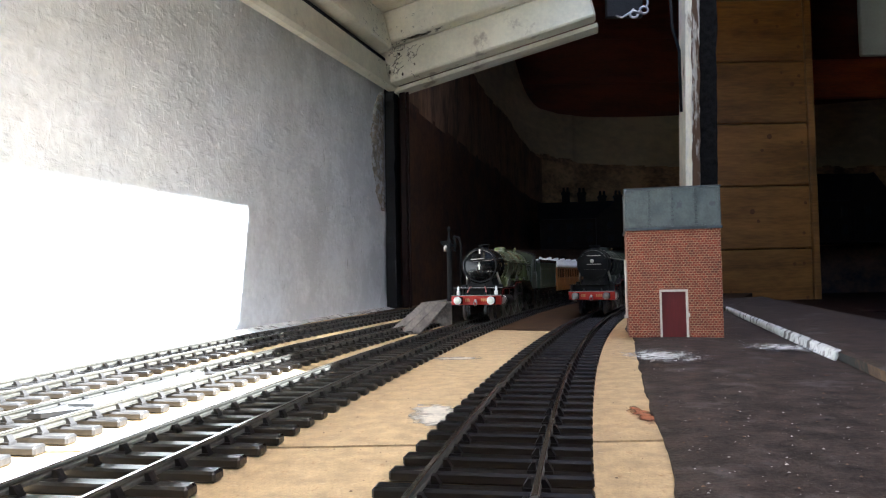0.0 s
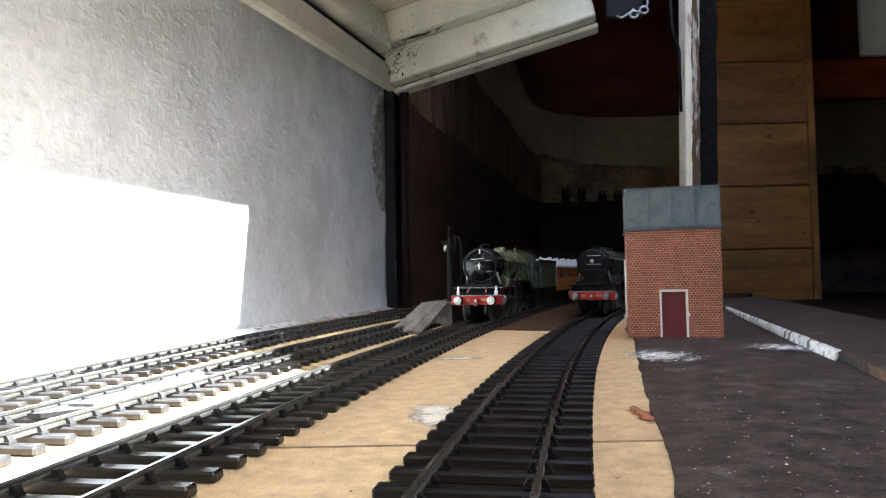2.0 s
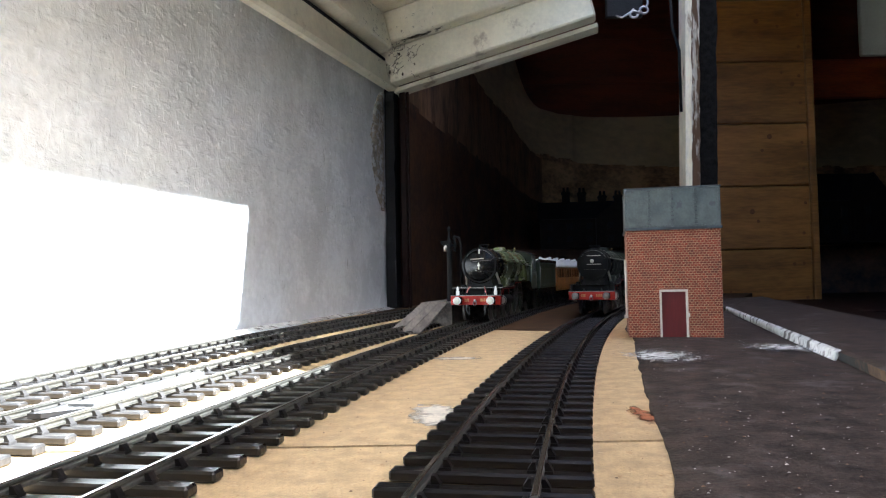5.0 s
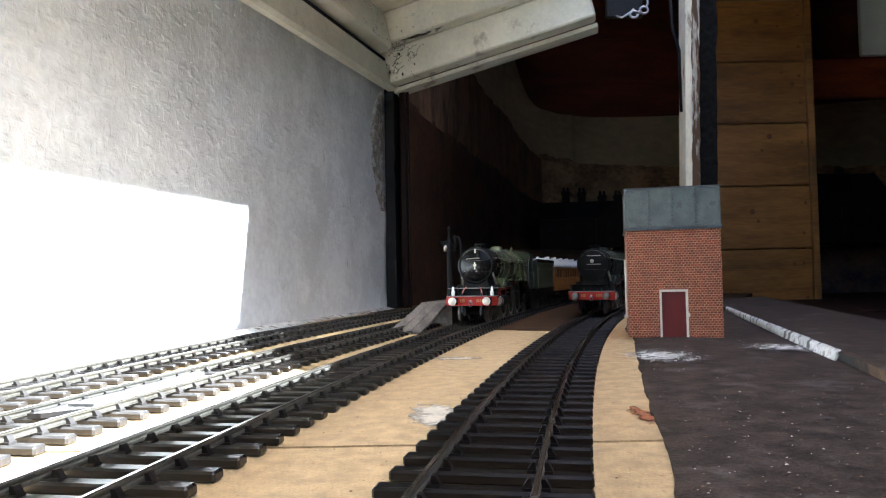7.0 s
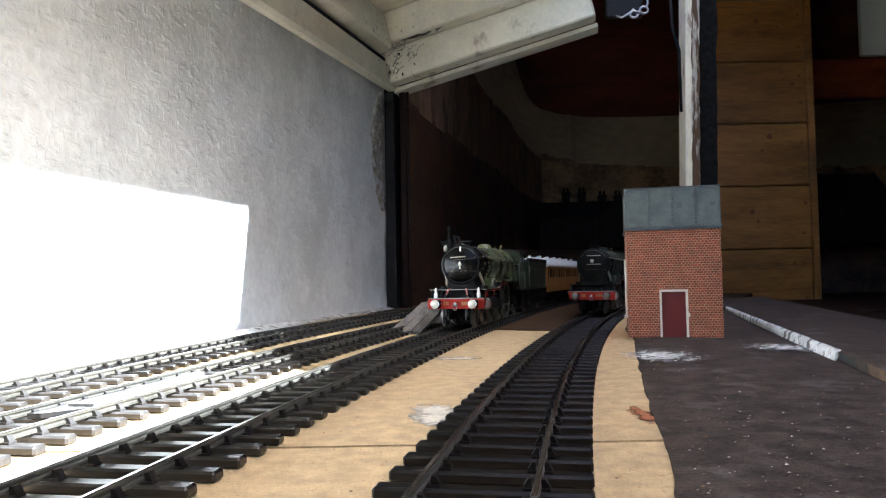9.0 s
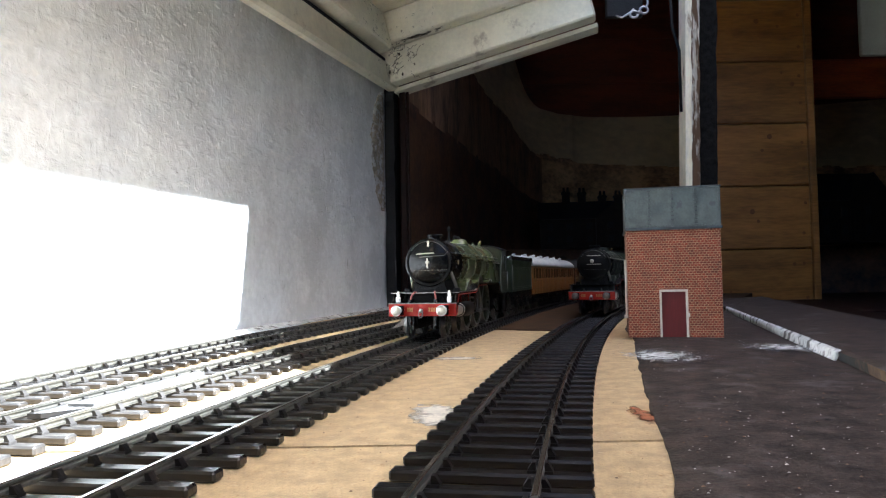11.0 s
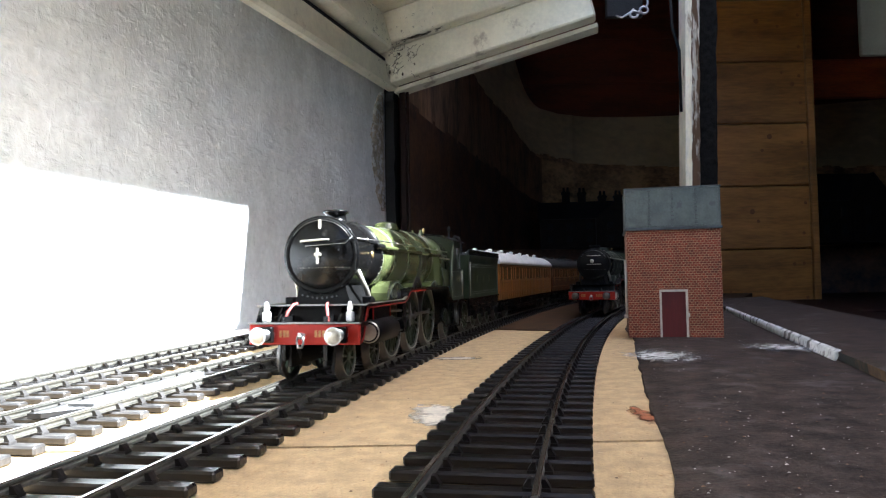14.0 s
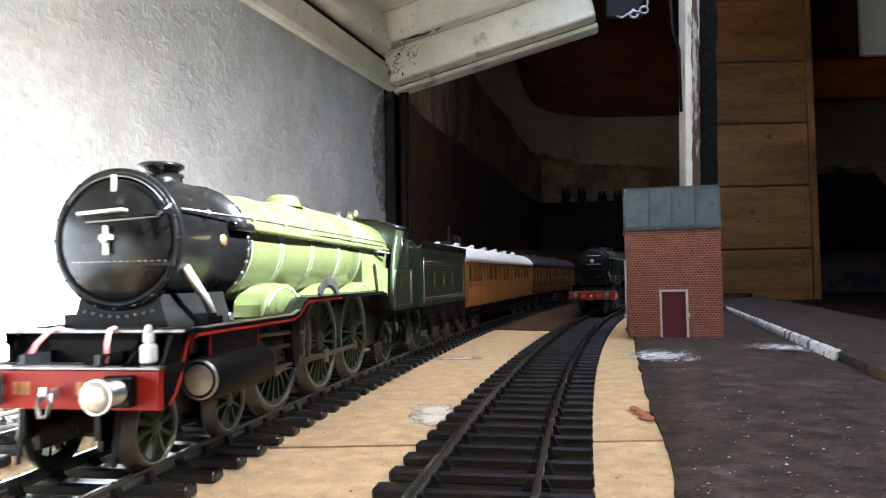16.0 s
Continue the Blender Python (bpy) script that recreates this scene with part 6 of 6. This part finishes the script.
def corner_dirt():
    """Brown grime on the rafter and wall plate where they meet, and on the boards above."""
    o = Vector((wall_x(812) * MM, 0.812, 0.252))
    m = Matrix.Translation(o) @ Matrix(((0.9756, -0.2195, 0, 0), (-0.2195, -0.9756, 0, 0), (0, 0, 1, 0), (0, 0, 0, 1))) @ Matrix.Rotation(-radians(4.1), 4, "X")
    tilt = Matrix.Rotation(-radians(13), 4, "Y")
    grime = smear_material("brown corner grime", (0.075, 0.05, 0.028), 0.12, 150)
    for x0, x1, y0, y1, z0, z1, mt in ((0.010, 0.046, 0.0282, 0.0285, 0.001, 0.036, tilt), (0.0132, 0.0136, 0.028, 0.075, -0.002, 0.024, Matrix()),
                                       (0.030, 0.085, 0.0472, 0.0475, 0.037, 0.058, tilt), (0.0302, 0.0306, 0.049, 0.14, 0.030, 0.066, tilt),
                                       (0.016, 0.10, 0.029, 0.047, 0.0362, 0.0365, tilt)):
        tagged(mesh_object("grime", box(x0, x1, y0, y1, z0, z1), grime), "brown dusty grime in the roof corner", "stain", kind="structure").matrix_basis = m @ mt


bare_plaster()
corner_dirt()
wall_ridges()
backscene()
shed()
terrace()
model_house(pose(0.30, 1.44, 0.088, 0, 0, -8), 0.20, 0.09, 0.062, 0.038, "dark brick model house with chimney stacks", ((-0.045, 0.022), (-0.012, 0.020), (0.03, 0.012), (0.062, 0.012)))
model_house(pose(0.53, 1.49, 0.088, 0, 0, -4), 0.15, 0.09, 0.060, 0.034, "dark brick model house in deep shade", ((-0.03, 0.016),))
model_house(pose(0.80, 1.405, 0.088, 0, 0, 6), 0.20, 0.10, 0.085, 0.060, "tall dark brick model house with gable", ((-0.075, 0.03),))
model_house(pose(1.05, 1.40, 0.085, 0, 0, 6), 0.22, 0.10, 0.075, 0.050, "dark brick model house in deep shade", ((0.05, 0.02),))
felt()
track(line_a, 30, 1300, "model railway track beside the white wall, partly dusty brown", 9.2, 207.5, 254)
# 262 is the shadow's edge; sleepers before it are painted in a sunlit tone
track(line_b, 30, 1300, "sunlit model railway track, sunlight painted into its nearer sleepers", 9.0, 129.5, 262)
track(line_c, 40, 1300, "model railway track carrying the moving train", 8.95, 117.1)
track(line_d, 60, 1300, "dark model railway track curving past the brick tower", 9.62, 109.4, fresh=SLEEPER_MESH)
water_tower()
bed_plate()
platform_ramp()
signal()
latch()
DUST = smear_material("white plaster dust", (0.60, 0.60, 0.58), 0.095, 330)
RUST = smear_material("rusty stain", (0.30, 0.10, 0.035), 0.22, 260)
PAPER = smear_material("worn white paper patch", (0.58, 0.53, 0.44), 0.24, 170)
blotch("dust_stain", 87, 278, 21, 30, 2.0, DUST, "white plaster dust on the felt", 1.0)
blotch("dust_stain", 142, 300, 16, 22, 2.0, DUST, "white plaster dust on the felt", 2.0)
blotch("rust_stain", 47.2, 172, 2.6, 12, 0.25, RUST, "orange rust stain at the felt edge", 4.0)
blotch("paper_patch", -2.6, 178, 8.5, 13, 0.1, PAPER, "worn white paper patch on the board", 5.0)
blotch("paper_patch", 6, 300, 12, 5, 0.1, PAPER, "worn white paper patch on the board", 6.0)
def flecks(name, label, mat, count, seed, place, size):
    """Scattered crumbs and chips lying on a surface."""
    rnd = random.Random(seed)
    bm = bmesh.new()
    for _ in range(count):
        x, y, z = place(rnd)
        r = size * rnd.uniform(0.4, 1.0) ** 2 * rnd.choice((0.6, 0.8, 1.0, 1.7))
        k = rnd.randint(4, 6)
        a0 = rnd.uniform(0, 6)
        st = rnd.uniform(0.4, 1.0)
        ring = [(M(x + r * rnd.uniform(0.6, 1.1) * math.cos(a0 + 6.283 * i / k)), M(y + r * st * rnd.uniform(0.6, 1.1) * math.sin(a0 + 6.283 * i / k)), M(z)) for i in range(k)]
        b = [bm.verts.new(c) for c in ring]
        t = bm.verts.new((M(x), M(y), M(z + r * 0.55)))
        for i in range(k):
            bm.faces.new((b[i], b[(i + 1) % k], t))
        bm.faces.new(list(reversed(b)))
    tagged(mesh_object(name, bm, mat), label, "debris", kind="stuff")


def on_felt(rnd):
    y = rnd.uniform(85, 420) if rnd.random() < 0.6 else rnd.uniform(85, 200)
    a = felt_edge(y) + 2
    return a + (rnd.uniform(0, 1) ** 1.0) * (142.5 + 0.283 * (y - 259) - a - 3), y, 1.35


def on_board(rnd):
    y = rnd.uniform(80, 440)
    return rnd.uniform(line_c(y) + 19, line_d(y) - 19) if rnd.random() < 0.75 else rnd.uniform(line_d(y) + 18, felt_edge(y) - 1), y, 0.0


CHIPS = material("pale plaster chips", (0.42, 0.41, 0.38), 0.8, vary=0.3, scale=300, bump=0.2)
GRIT = material("brown grit", (0.15, 0.095, 0.055), 0.8, vary=0.4, scale=300, bump=0.2)
flecks("plaster_chips", "pale plaster chips scattered on the felt", CHIPS, 460, 21, on_felt, 0.27)
flecks("grit", "brown grit scattered on the felt", GRIT, 300, 22, on_felt, 0.36)
flecks("sawdust", "brown crumbs scattered on the fibreboard", GRIT, 260, 23, on_board, 0.26)
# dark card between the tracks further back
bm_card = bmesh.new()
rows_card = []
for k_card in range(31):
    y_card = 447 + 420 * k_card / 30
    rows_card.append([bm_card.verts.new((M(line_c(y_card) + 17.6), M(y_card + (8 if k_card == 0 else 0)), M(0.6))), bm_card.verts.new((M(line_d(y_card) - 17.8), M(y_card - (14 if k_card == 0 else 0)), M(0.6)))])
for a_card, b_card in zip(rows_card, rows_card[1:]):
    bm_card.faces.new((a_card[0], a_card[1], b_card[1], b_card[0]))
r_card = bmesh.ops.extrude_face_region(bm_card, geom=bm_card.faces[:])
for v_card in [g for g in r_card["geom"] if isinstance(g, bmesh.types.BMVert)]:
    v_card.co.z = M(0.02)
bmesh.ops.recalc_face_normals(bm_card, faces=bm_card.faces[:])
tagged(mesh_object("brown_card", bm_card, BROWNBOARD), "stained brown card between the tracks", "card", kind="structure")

# ---- the rolling stock ----
LOCO_AT = on_line(line_c, run_at(0.0), 29.0, 107.0)
engine = locomotive("train", LOCO_AT, "apple green and black steam locomotive with red buffer beam", False)
TENDER_GAP, COACH_GAP, SECOND_GAP = 188.0, 286.0, 535.0
train_tender = tender(on_line(line_c, along(line_c, run_at(0.0), TENDER_GAP), 25, 70))
coach_one = coach(on_line(line_c, along(line_c, run_at(0.0), COACH_GAP), 34, 210), "varnished teak coach with a white roof", COACHROOF, TEAK)
coach_two = coach(on_line(line_c, along(line_c, run_at(0.0), SECOND_GAP), 34, 210), "brown coach with a grey roof, shade put into its colours", SHADEROOF, SHADECOACH)
parked = locomotive("parked", on_line(lambda y: line_d(y) - 5.0, 526.0, 29.0, 107.0), "steam locomotive with red buffer beam, shade put into its dark paint", True)


def motions():
    times = [0.0, 2.0, 4.0] + [round(4.2 + 0.1 * k, 2) for k in range(119)]
    slow = [t for i, t in enumerate(times) if i % 3 == 0 or t >= 16.0]
    for ob, gap, a, b in ((engine, 0.0, 29.0, 107.0), (train_tender, TENDER_GAP, 25, 70), (coach_one, COACH_GAP, 34, 210), (coach_two, SECOND_GAP, 34, 210)):
        walk(ob, [(t, on_line(line_c, along(line_c, run_at(t), gap), a, b)) for t in slow])
    def rolled(t):
        return (run_at(0.0) - run_at(t)) * 1.03
    for w, place, radius, key in TURNING:
        if key == "train":
            walk(w, [(t, Matrix.Translation(place) @ Matrix.Rotation(rolled(t) / radius + 0.4, 4, "X")) for t in times])
    for key, sx, rod, con, cross in RODS:
        if key != "train":
            continue
        rr, cc, xx = [], [], []
        for t in times:
            a = rolled(t) / 13.3 + (0.6 if sx > 0 else 0.6 + math.pi / 2)
            py, pz = 92.5 + 4.3 * math.cos(a), 13.3 + 4.3 * math.sin(a)
            rr.append((t, Matrix.Translation((M(sx * 11.3), M(py), M(pz)))))
            d = math.asin((pz - 13.0) / 38.5)
            cc.append((t, Matrix.Translation((M(sx * 12.5), M(py), M(pz))) @ Matrix.Rotation(d, 4, "X")))
            xx.append((t, Matrix.Translation((M(sx * 13.9), M(py - 38.5 * math.cos(d)), M(13.0)))))
        walk(rod, rr)
        walk(con, cc)
        walk(cross, xx)


motions()
